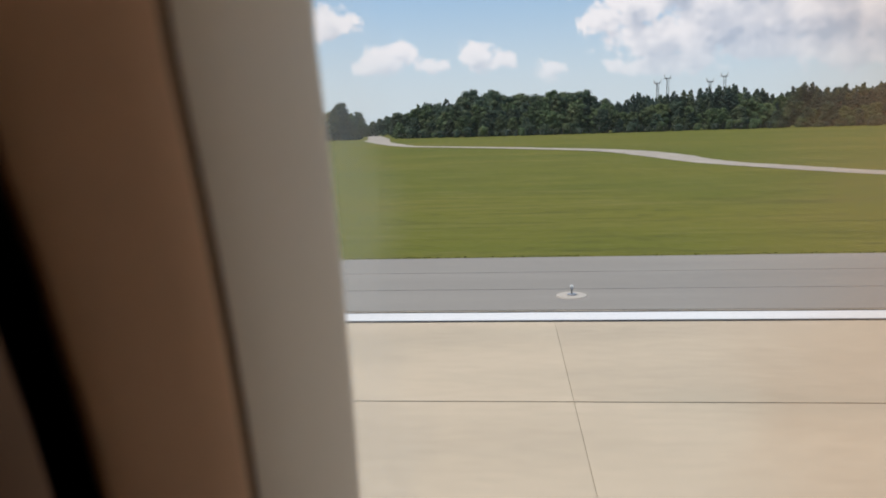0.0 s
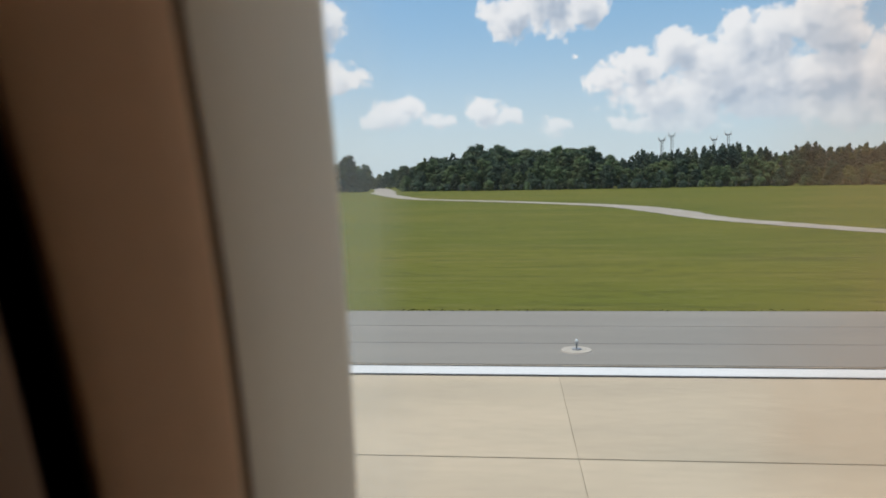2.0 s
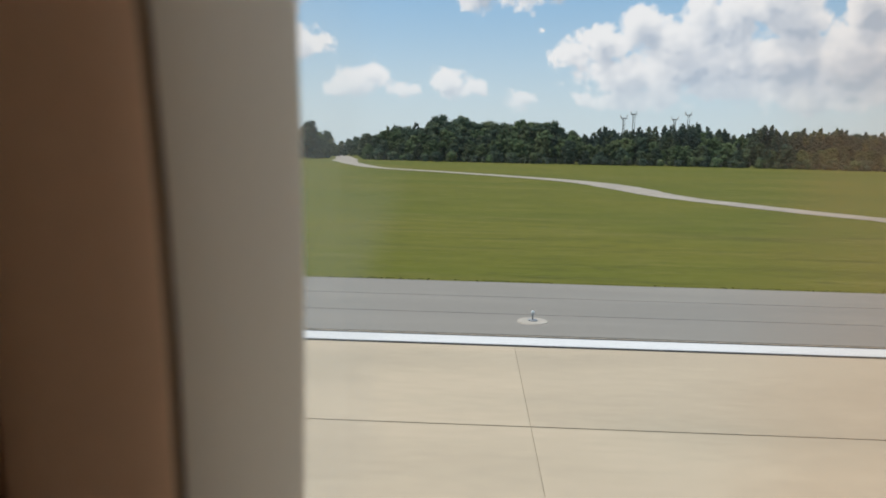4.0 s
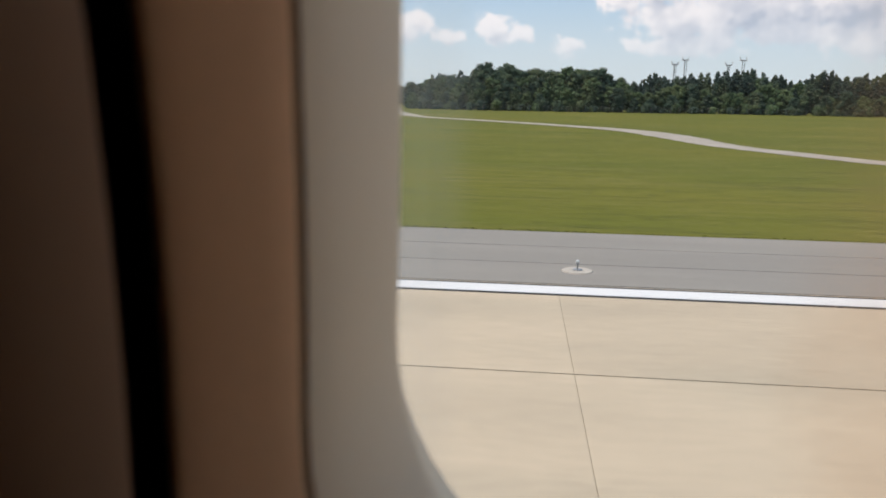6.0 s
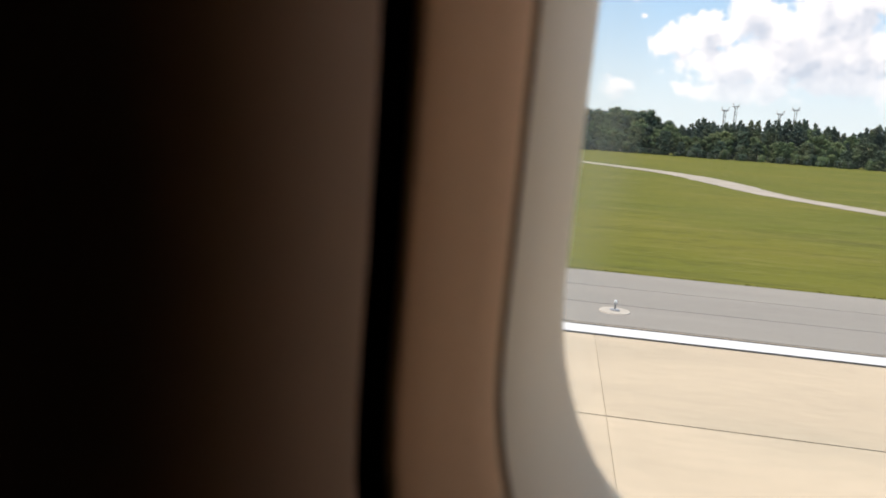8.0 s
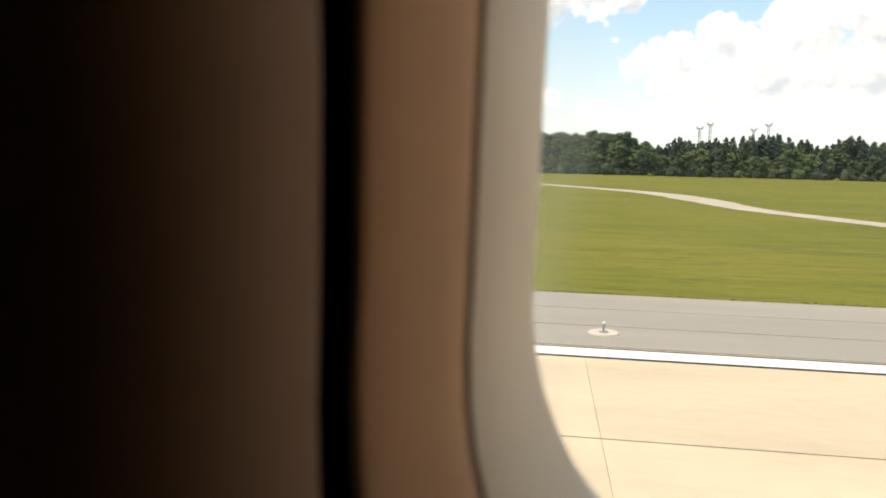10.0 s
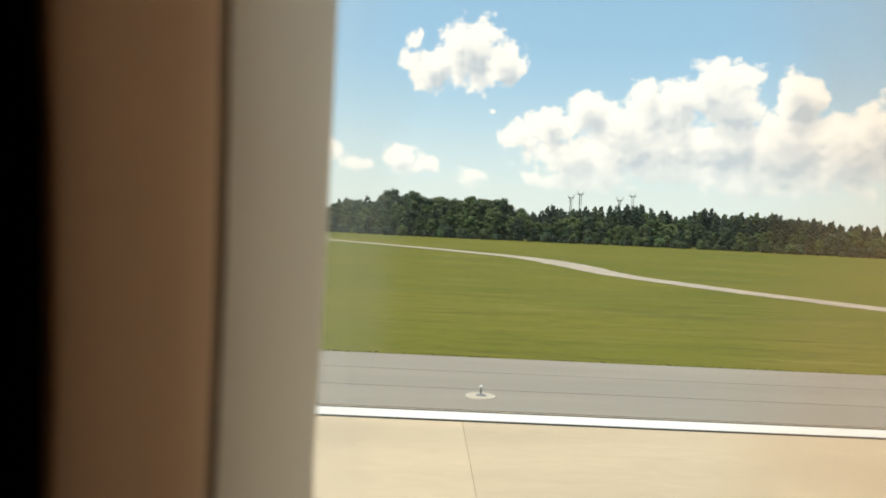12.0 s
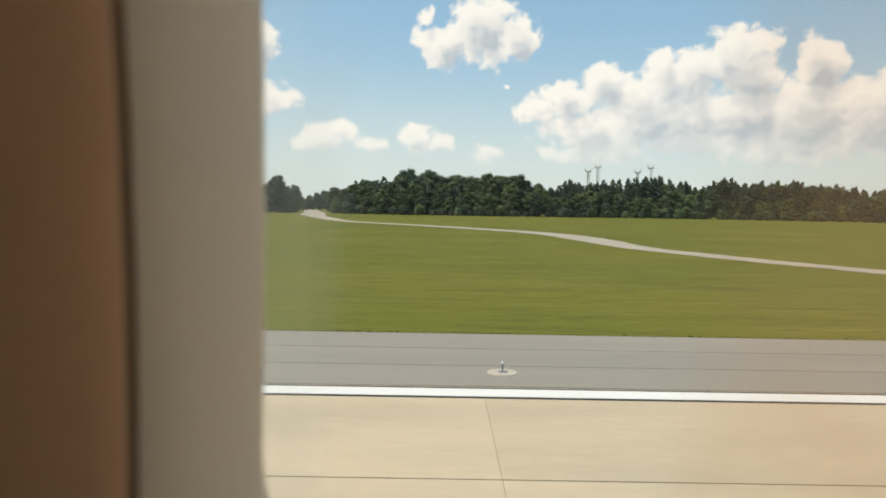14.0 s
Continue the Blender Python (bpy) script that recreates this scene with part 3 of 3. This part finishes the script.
def make_broadleaf(seed, height, wide, mat, low=0.1):
    """Broad crown of many lobes, in leaf almost to the ground."""
    rng = random.Random(seed)
    t = thing("broadleaf_tree", "dense dark green broadleaf tree at the edge of the wood", "tree", group="trees of the wood")
    bm = rodded((0, 0, -0.3), (0.2, 0, height * 0.5), 0.28, 0.16, seg=8)
    lobes = [(0, 0, height * 0.5, height * wide * 0.62, height * 0.33)]
    for i in range(30):
        f = (i + 0.5) / 30
        z = height * (low + (0.90 - low) * f)
        spread = height * wide * math.sin(math.pi * min(1, 0.27 + 0.66 * f)) ** 0.75
        a = i * 2.4 + rng.random() * 1.2
        d = spread * (0.55 + 0.4 * rng.random())
        r = height * (0.07 + 0.07 * rng.random()) * (1.15 - 0.3 * f)
        lobes.append((math.cos(a) * d, math.sin(a) * d, z, r, r * 0.85))
    for lx, ly, lz, r, _ in lobes[3:16:3]:
        rod(bm, (0.1, 0, lz * 0.55), (lx * 0.8, ly * 0.8, lz), 0.1, 0.03, seg=5)
    part("trunk", bm, M_BARK, t, "grey brown trunk with limbs")
    c = new("crown", crown_mesh("crown", lobes, 3600, 0.3, mat, seed))
    c.parent = t
    return t


def make_pine(seed, height):
    rng = random.Random(seed)
    t = thing("pine_tree", "dark blue-green conifer with a pointed top in the wood", "tree", group="trees of the wood")
    part("trunk", rodded((0, 0, -0.3), (0, 0, height * 0.95), 0.24, 0.04, seg=8), M_BARK, t, "straight brown trunk")
    lobes = []
    for i in range(30):
        f = i / 29
        z = height * (0.1 + 0.83 * f)
        rad = height * 0.19 * (1.08 - f) ** 0.58
        a = i * 2.4 + rng.random()
        d = rad * (0.4 + 0.45 * rng.random())
        lobes.append((math.cos(a) * d, math.sin(a) * d, z, max(0.35, rad * 0.6), max(0.5, height * 0.05)))
    c = new("crown", crown_mesh("crown", lobes, 2800, 0.28, M_LEAF[1], seed, 0.4))
    c.parent = t
    return t


def make_bush(seed, mat, label):
    rng = random.Random(seed)
    t = thing("bush", label, "bush", group="bushes before the wood")
    bm = bmesh.new()
    lobes = []
    for i in range(9):
        a, d = rng.random() * 6.283, rng.random() * 1.5
        z = 0.6 + rng.random() * 2.2
        lobes.append((math.cos(a) * d, math.sin(a) * d, z, 1.15, 1.05))
        rod(bm, (0, 0, -0.2), (math.cos(a) * d, math.sin(a) * d, z), 0.05, 0.02, seg=5)
    part("stem", bm, M_BARK, t)
    c = new("crown", crown_mesh("crown", lobes, 750, 0.22, mat, seed))
    c.parent = t
    return t


# height of the wood's skyline along x, metres
SKYLINE = ((-320, 15), (-160, 14), (-100, 13), (-77, 12.5), (-44, 11.5), (-36, 16), (-23, 15.5), (-17, 18.6), (-9, 19.6), (1, 15.8), (10, 18.8), (23, 17.6), (40, 16.2), (43, 12.8), (57, 15), (64, 16), (78, 15.4), (87, 17.4), (100, 16.2), (118, 15.8), (129, 17.2), (158, 16.8), (190, 15), (215, 12))


def skyline(x):
    return float(np.interp(x, [p[0] for p in SKYLINE], [p[1] for p in SKYLINE]))


def make_wood():
    rng = random.Random(11)
    broad = [make_broadleaf(21, 15, 0.27, M_LEAF[0]), make_broadleaf(22, 17, 0.24, M_LEAF[0]), make_broadleaf(23, 13, 0.31, M_LEAF[2]), make_broadleaf(24, 18, 0.22, M_LEAF[0]), make_broadleaf(25, 14, 0.33, M_LEAF[0], 0.05)]
    pale = [make_broadleaf(26, 12, 0.3, M_LEAF[3], 0.06), make_broadleaf(27, 13, 0.34, M_LEAF[3], 0.04)]
    pines = [make_pine(31, 18), make_pine(32, 20), make_pine(33, 16)]
    tall = {t.name: h for t, h in zip(broad + pale + pines, (15, 17, 13, 18, 14, 12, 13, 18, 20, 16))}
    dark, light = "dense dark green rounded bush before the wood", "bright green bush before the wood"
    bush = [make_bush(41, M_LEAF[0], dark), make_bush(42, M_LEAF[2], light), make_bush(43, M_LEAF[0], dark)]
    used = set()

    def place(src, x, y, h):
        s = h / tall.get(src.name, 3.6)
        m = Matrix.Translation((x, y, ground_height(x, y) - 0.05)) @ Matrix.Rotation(rng.random() * 6.283, 4, "Z") @ Matrix.Diagonal((s * rng.uniform(0.95, 1.3), s * rng.uniform(0.95, 1.3), s, 1))
        if src.name in used:
            copy_thing(src, m @ Matrix.Diagonal((*(1 / v for v in src.scale), 1)))
        else:
            used.add(src.name)
            src.matrix_basis = m

    def clear(x, y):
        """Leaves the lane through the wood open."""
        lane = -52 - 0.19 * (y - 300)
        return lane - 8 < x < lane + 7

    back = {}
    for row, (y0, f0, f1, gap) in enumerate(((298, 0.34, 0.58, 8.0), (306, 0.42, 0.72, 4.8), (313, 0.7, 0.95, 4.8), (321, 0.86, 1.04, 4.0), (331, 0.9, 1.08, 4.0), (343, 0.92, 1.06, 4.4))):
        x = -300 + rng.random() * 5
        while x < 215:
            y = y0 + 5 * noise.noise(Vector((x / 60, 2.2, 0))) + rng.uniform(-2.5, 2.5)
            h = skyline(x) * rng.uniform(f0, f1) * (1 + 0.2 * noise.noise(Vector((x / 9, row, 5.5))))
            pine = noise.noise(Vector((x / 38, 9.1, row * 0.3))) + 0.5 * (rng.random() - 0.5) + (0.42 if x > 43 else -0.2) > 0.16
            src = rng.choice(pines if pine and row > 1 else pale if row == 1 and rng.random() < 0.6 else broad)
            if not clear(x, y):
                if row < 3:
                    place(src, x, y, h)
                else:
                    back.setdefault(src.name, []).append((x, y, h / tall[src.name]))
            x += rng.uniform(0.7, 1.35) * gap * (0.8 if pine and row > 2 else 1.0)
    # the round tree by the lane, and the low trees where the lane leaves the wood
    place(broad[4], -66.5, 296, 15.6)
    place(broad[2], -72.5, 298, 12.5)
    for x in range(-112, -40, 5):
        back.setdefault(rng.choice(broad).name, []).append((x + rng.uniform(-1.5, 1.5), 425 + rng.uniform(-6, 6), rng.uniform(0.55, 0.72)))
    # the trees behind, out of reach, as one wood
    verts, faces, slots, at = [], [], [], 0
    mats = list(M_LEAF)
    for src in broad + pale + pines:
        me = next(c for c in src.children if c.name.startswith("crown")).data
        co = np.empty(len(me.vertices) * 3)
        me.vertices.foreach_get("co", co)
        co = co.reshape(-1, 3)
        tri = np.empty(len(me.polygons) * 3, dtype=np.int64)
        me.polygons.foreach_get("vertices", tri)
        tri = tri.reshape(-1, 3)
        for x, y, s in back.get(src.name, []):
            a = rng.random() * 6.283
            ca_, sa_ = math.cos(a) * s * 1.1, math.sin(a) * s * 1.1
            verts.append(np.stack((co[:, 0] * ca_ - co[:, 1] * sa_ + x, co[:, 0] * sa_ + co[:, 1] * ca_ + y, co[:, 2] * s + ground_height(x, y)), 1))
            faces.append(tri + at)
            at += len(co)
            slots += [mats.index(me.materials[0])] * len(tri)
    wood = bpy.data.meshes.new("woods")
    wood.from_pydata(np.concatenate(verts).tolist(), [], np.concatenate(faces).tolist())
    for mm in mats:
        wood.materials.append(mm)
    wood.polygons.foreach_set("material_index", slots)
    tagged(new("woods", wood), "dense dark green mixed wood behind the field", "wood", kind="stuff")
    x = -290
    while x < 210:
        y = 293 + 5 * noise.noise(Vector((x / 60, 2.2, 0))) + rng.uniform(-2, 2)
        if not clear(x, y):
            place(rng.choice(bush), x, y, rng.uniform(1.6, 5.2))
        x += rng.uniform(2.5, 8)


def make_fence():
    f = thing("perimeter_fence", "dark grey wire fence with steel posts along the wood's edge", "fence")
    post = rodded((0, 0, -0.3), (0, 0, 2.3), 0.05, seg=6)
    me = bpy.data.meshes.new("post")
    post.to_mesh(me)
    post.free()
    me.materials.append(M_MAST)
    for k in range(-40, 61):
        x = 3.5 * k
        if -62 < x < -44:
            continue
        ob = new("post", me)
        ob.parent = f
        ob.location = (x, 288.5, ground_height(x, 288.5))
    for x0, x1 in ((-140, -63), (-42, 210)):
        for z in (0.5, 1.0, 1.5, 2.0, 2.25):
            bm = bmesh.new()
            n = int((x1 - x0) / 3.5)
            for i in range(n):
                a, b = x0 + 3.5 * i, x0 + 3.5 * (i + 1)
                rod(bm, (a, 288.5, ground_height(a, 288.5) + z), (b, 288.5, ground_height(b, 288.5) + z), 0.012, seg=4)
            part("wire", bm, M_MAST, f)


# ---- airfield things ----
def make_tower(x, y, h, turn):
    t = thing("antenna_tower", "dark grey lattice mast with a forked head above the trees", "tower", pose(x, y, -0.1, rz=turn), group="antenna masts")
    for dx, dy in ((-0.7, -0.7), (0.7, -0.7), (0, 0.8)):
        part("leg", rodded((dx, dy, 0), (dx * 0.8, dy * 0.8, h - 2.2), 0.13, seg=6), M_MAST, t)
    for i in range(14):
        z = h * 0.45 + i * (h * 0.55 - 2.4) / 14
        part("brace", rodded((-0.65, -0.65, z), (0.65, -0.65, z + 0.9), 0.05, seg=5), M_MAST, t)
    part("platform", boxed(-1.7, 1.7, -1.1, 1.1, h - 2.3, h - 2.0), M_MAST, t, "grey grated platform")
    for dx in (-1.6, 1.6):
        part("arm", rodded((dx * 0.4, 0, h - 2.9), (dx * 1.25, 0, h - 0.4), 0.13, seg=6), M_MAST, t)
    for dx in (-2.0, 2.0, 0):
        part("antenna", rodded((dx, 0, h - 2.0), (dx, 0, h + (0.9 if dx else 0.2)), 0.09, 0.04, seg=6), M_WHITE, t, "thin white antenna rod")


def make_shed(x, y):
    s = thing("equipment_shed", "red and white striped equipment shelter on a concrete pad", "shed", pose(x, y, ground_height(x, y) - 0.02, rz=-4))
    w, h, d = 3.9, 2.35, 2.6
    part("body", boxed(-w / 2 + 0.03, w / 2 - 0.03, -d / 2 + 0.03, d / 2 - 0.03, 0.1, h), M_WHITE, s)
    for i, mat in enumerate((M_WHITE, M_RED, M_WHITE, M_RED, M_WHITE, M_RED)):
        x0 = -w / 2 + i * w / 6
        part("panel", boxed(x0 + 0.01, x0 + w / 6 - 0.01, -d / 2 - 0.02, -d / 2 + 0.03, 0.12, h - 0.03, bevel=0.01), mat, s, "red painted panel" if mat == M_RED else "white painted panel")
    for i, mat in enumerate((M_WHITE, M_RED, M_WHITE)):
        for sx in (-1, 1):
            part("side_panel", boxed(sx * w / 2 - 0.02, sx * w / 2 + 0.02, -d / 2 + i * d / 3 + 0.01, -d / 2 + (i + 1) * d / 3 - 0.01, 0.12, h - 0.03), mat, s)
    door = part("door", boxed(w / 2 - 1.02, w / 2 - 0.62, -d / 2 - 0.06, -d / 2 - 0.02, 0.15, 2.0, bevel=0.01), M_DARK, s, "dark grey door")
    part("handle", boxed(w / 2 - 0.97, w / 2 - 0.9, -d / 2 - 0.1, -d / 2 - 0.06, 1.0, 1.12), M_STEEL, door)
    part("vent", boxed(w / 2 - 0.95, w / 2 - 0.55, -d / 2 - 0.25, -d / 2 - 0.02, 1.75, 2.2, bevel=0.02), M_STEEL, s, "grey cooling unit")
    part("roof", boxed(-w / 2 - 0.08, w / 2 + 0.08, -d / 2 - 0.1, d / 2 + 0.08, h, h + 0.1, bevel=0.02), M_WHITE, s, "flat white roof")
    tagged(part("shed_pad", boxed(x - 3.5, x + 5.1, y - 2.4, y + 2.6, -0.4, ground_height(x, y) + 0.09), M_PAD), "pale concrete pad under the striped shelter", "pad", kind="structure")


def make_array(px, py):
    a = thing("localizer_array", "long orange frame of landing antennas on a white base", "antenna", pose(px, py, ground_height(px, py)))
    L = 19.0
    part("base_slab", boxed(-L / 2 - 0.4, L / 2 + 0.4, -1.4, 1.4, -0.4, 0.14), M_PAD, a, "pale concrete base")
    for z in (1.75, 2.05):
        part("rail", boxed(-L / 2, L / 2, -0.9, -0.78, z - 0.07, z + 0.07), M_ORANGE, a, "orange painted rail")
    part("rail", boxed(-L / 2, L / 2, 0.8, 0.92, 1.9, 2.04), M_ORANGE, a, "orange painted rail")
    for i in range(14):
        x = -L / 2 + 0.1 + i * (L - 0.2) / 13
        part("post", boxed(x - 0.07, x + 0.07, -0.92, -0.76, 0.1, 2.1), M_ORANGE, a, "orange painted post")
        part("post", boxed(x - 0.06, x + 0.06, 0.8, 0.92, 0.1, 1.95), M_ORANGE, a, "orange painted post")
        part("element", boxed(x - 0.05, x + 0.05, -1.1, 1.1, 2.1, 2.18), M_WHITE, a, "white antenna element")


def make_edge_light(x, y):
    gz = 0.0
    pad = bmesh.new()
    bmesh.ops.create_cone(pad, cap_ends=True, segments=28, radius1=0.46, radius2=0.44, depth=0.03, matrix=Matrix.Translation((x, y, gz + 0.013)))
    tagged(part("light_pad", pad, M_PAD), "round pale concrete collar in the asphalt", "pad", kind="structure")
    t = thing("runway_edge_light", "small white runway edge light on a short stem", "light", pose(x, y, gz + 0.028))
    part("base_plate", rodded((0, 0, 0), (0, 0, 0.03), 0.14, seg=20), M_STEEL, t)
    part("stem", rodded((0, 0, 0.03), (0, 0, 0.17), 0.022, seg=10), M_MAST, t, "dark steel stem")
    head = part("lamp_head", rodded((0, 0, 0.17), (0, 0, 0.24), 0.045, 0.055, seg=14), M_STEEL, t)
    lens = bmesh.new()
    bmesh.ops.create_uvsphere(lens, u_segments=14, v_segments=8, radius=0.05, matrix=Matrix.Translation((0, 0, 0.255)) @ Matrix.Diagonal((1, 1, 1.2, 1)))
    part("lens", lens, M_LENS, head, "clear glass lens")


def make_distance_sign(x, y):
    gz = ground_height(x, y)
    tagged(part("sign_pad", boxed(x - 0.8, x + 0.8, y - 0.6, y + 0.6, gz - 0.3, gz + 0.06, bevel=0.01), M_PAD), "pale concrete pad in the grass", "pad", kind="structure")
    t = thing("distance_sign", "black runway distance sign seen edge-on on a concrete pad", "sign", pose(x, y, gz + 0.06, rz=4))
    part("housing", boxed(-0.17, 0.17, -0.6, 0.6, 0.12, 1.22, bevel=0.02), M_DARK, t, "black painted housing")
    for dy in (-0.45, 0.45):
        part("leg", rodded((0, dy, 0), (0, dy, 0.14), 0.04, seg=8), M_STEEL, t)
    part("face", boxed(0.17, 0.18, -0.54, 0.54, 0.18, 1.16), M_DARK, t)
    part("edge_trim", boxed(-0.18, 0.18, -0.62, 0.62, 1.22, 1.25), M_STEEL, t, "grey metal edge trim")


def make_taxiway(cx):
    """A concrete taxiway that leaves the runway square, with a yellow centre line."""
    bm, line = bmesh.new(), bmesh.new()
    prev = None
    for i in range(60):
        y = 28 + i * 7.0
        half = 11.5 + 16 * max(0.0, 1 - (y - 28) / 28) ** 2
        cur = [bm.verts.new((cx + k * half, y, ground_height(cx + k * half, y) + 0.12)) for k in (-1, -0.5, 0, 0.5, 1)]
        mark = [line.verts.new((cx + k * 0.15, y, ground_height(cx, y) + 0.16)) for k in (-1, 1)]
        if prev:
            for k in range(4):
                bm.faces.new((prev[0][k], prev[0][k + 1], cur[k + 1], cur[k]))
            line.faces.new((prev[1][0], prev[1][1], mark[1], mark[0]))
        prev = (cur, mark)
    t = thing("taxiway", "pale concrete taxiway joining the runway, with a yellow centre line", "taxiway", kind="structure")
    part("slab", bm, M_PAD, t)
    part("centre_line", line, M_YELLOW, t, "yellow painted line")


def make_touchdown_bar(x0, x1, y):
    t = thing("touchdown_bar", "broad white painted bar with a black border on the concrete", "marking", kind="structure")
    part("paint", boxed(x0, x1, y - 1.2, y + 1.2, -0.01, 0.008), M_STRIPE, t)
    for dy in (-1.3, 1.3):
        part("border", boxed(x0, x1, y + dy - 0.1, y + dy + 0.1, -0.01, 0.005), M_STRIPE_EDGE, t, "black painted border")


def tube(stations, seg=16):
    """A body of round sections (x, z, radius) along x."""
    bm = bmesh.new()
    rings = [[bm.verts.new((x, r * math.cos(6.2832 * i / seg), z + r * math.sin(6.2832 * i / seg))) for i in range(seg)] for x, z, r in stations]
    for a, b in zip(rings, rings[1:]):
        for i in range(seg):
            bm.faces.new((a[i], a[(i + 1) % seg], b[(i + 1) % seg], b[i])).smooth = True
    bm.faces.new(rings[0])
    bm.faces.new(rings[-1])
    bmesh.ops.recalc_face_normals(bm, faces=bm.faces)
    return bm


def fin(root_a, root_b, tip_a, tip_b, thick):
    """A tapering aerofoil slab between its root chord and its tip chord."""
    bm = bmesh.new()
    span = (Vector(tip_a) - Vector(root_a))
    nrm = span.cross(Vector(root_b) - Vector(root_a)).normalized()
    loops = []
    for a, b, t in ((Vector(root_a), Vector(root_b), thick), (Vector(tip_a), Vector(tip_b), thick * 0.4)):
        loops.append([bm.verts.new(p) for p in (a, a.lerp(b, 0.35) + nrm * t, b, a.lerp(b, 0.35) - nrm * t)])
    for i in range(4):
        bm.faces.new((loops[0][i], loops[0][(i + 1) % 4], loops[1][(i + 1) % 4], loops[1][i]))
    bm.faces.new(loops[0])
    bm.faces.new(loops[1])
    bmesh.ops.recalc_face_normals(bm, faces=bm.faces)
    return bm


def make_jet(x, y, turn, size=1.0):
    """A regional jet with rear engines and a T-tail; its nose points along -x before the turn."""
    t = thing("regional_jet", "white regional jet with rear engines waiting on the taxiway", "airplane", pose(x, y, ground_height(x, y) + 0.14, rz=turn + 90) @ Matrix.Diagonal((size, size, size, 1)), group="waiting jets")
    body = part("fuselage", tube([(-14.6, 2.0, 0.1), (-14.2, 2.05, 0.5), (-13.2, 2.15, 0.95), (-11.5, 2.3, 1.3), (-9, 2.35, 1.35), (7, 2.35, 1.35), (11, 2.7, 1.0), (14.5, 3.1, 0.35)]), M_SKIN, t)
    part("windscreen", tube([(-13.35, 2.62, 0.62), (-12.9, 2.72, 0.72), (-12.5, 2.78, 0.74)], 12), M_DARK, body, "dark cockpit glass")
    for i in range(16):
        for s in (-1, 1):
            part("cabin_window", boxed(-9.5 + i, -9.2 + i, s * 1.33 - 0.03, s * 1.33 + 0.03, 2.55, 2.95), M_DARK, body)
    for s in (-1, 1):
        part("wing", fin((-2.4, s * 1.0, 1.5), (2.6, s * 1.0, 1.5), (2.6, s * 11.3, 2.2), (4.0, s * 11.3, 2.2), 0.28), M_SKIN, t)
        part("winglet", fin((2.6, s * 11.3, 2.2), (4.0, s * 11.3, 2.2), (3.8, s * 11.7, 3.4), (4.4, s * 11.7, 3.4), 0.08), M_SKIN, t)
        nac = part("engine", tube([(5.2, 2.9, 0.62), (5.5, 2.9, 0.78), (7.5, 2.9, 0.75), (9.2, 2.9, 0.45)]), M_STEEL, t, "grey engine nacelle")
        nac.location.y = s * 2.25
        part("intake", rodded((5.18, 0, 2.9), (5.22, 0, 2.9), 0.55, seg=14), M_DARK, nac, "dark engine intake")
        part("tailplane", fin((12.3, 0, 6.6), (14.6, 0, 6.6), (14.0, s * 4.3, 6.7), (15.2, s * 4.3, 6.7), 0.14), M_SKIN, t)
        part("main_wheel", rodded((1.6, s * 1.75, 0.4), (1.6, s * 2.1, 0.4), 0.42, seg=16), M_DARK, t, "black tyre")
        part("gear_leg", rodded((1.6, s * 1.85, 0.4), (1.6, s * 1.6, 1.6), 0.09, seg=8), M_STEEL, t)
    part("tail_fin", fin((9.0, 0, 3.4), (13.6, 0, 3.4), (12.2, 0, 6.7), (14.6, 0, 6.7), 0.18), M_SKIN, t)
    part("nose_wheel", rodded((-11.6, -0.25, 0.28), (-11.6, 0.25, 0.28), 0.28, seg=14), M_DARK, t, "black tyre")
    part("nose_leg", rodded((-11.6, 0, 0.3), (-11.6, 0, 1.4), 0.07, seg=8), M_STEEL, t)


def make_inset_light(x, y):
    t = thing("inset_light", "round steel inset light set in the concrete", "light", pose(x, y, 0.0), group="inset runway lights")
    bm = bmesh.new()
    for r0, r1, z in ((0.10, 0.135, 0.012),):
        n = 24
        ring = [[bm.verts.new((r * math.cos(6.2832 * i / n), r * math.sin(6.2832 * i / n), zz)) for i in range(n)] for r, zz in ((r0, 0.0), (r0, z), (r1, z), (r1, 0.0))]
        for p, q in zip(ring, ring[1:]):
            for i in range(n):
                bm.faces.new((p[i], p[(i + 1) % n], q[(i + 1) % n], q[i]))
    part("rim", bm, M_STEEL, t, "scuffed metal rim")
    part("cover", rodded((0, 0, -0.01), (0, 0, 0.008), 0.1, seg=20), M_PAD, t, "concrete-dusted steel cover")


make_cabin()
make_wood()
make_fence()
for tx, th, tr in ((82.2, 28.9, 0), (87.5, 31.2, 20), (110.2, 28.8, -15), (117.6, 31.4, 10)):
    make_tower(tx, 420, th, tr)
make_shed(-284.0, 93.0)
make_array(-220.0, 138.0)
for k in range(-5, 6):
    make_edge_light(1.9 + 61.0 * k, 21.6)
for sx in (140.0, -310.0):
    make_distance_sign(sx, 34.0)
make_taxiway(240.0)
for lx, ly in ((-303.35, 12.2), (-303.2, 10.8), (-303.02, 9.5)):
    make_inset_light(lx, ly)
make_jet(240.0, 78.0, 0.0)
make_jet(238.0, 180.0, 0.0, 1.05)
make_jet(230.0, 330.0, 0.0)
make_touchdown_bar(-76.0, -53.5, 7.4)
make_service_road()
make_verge()
make_shoulder()
make_runway()
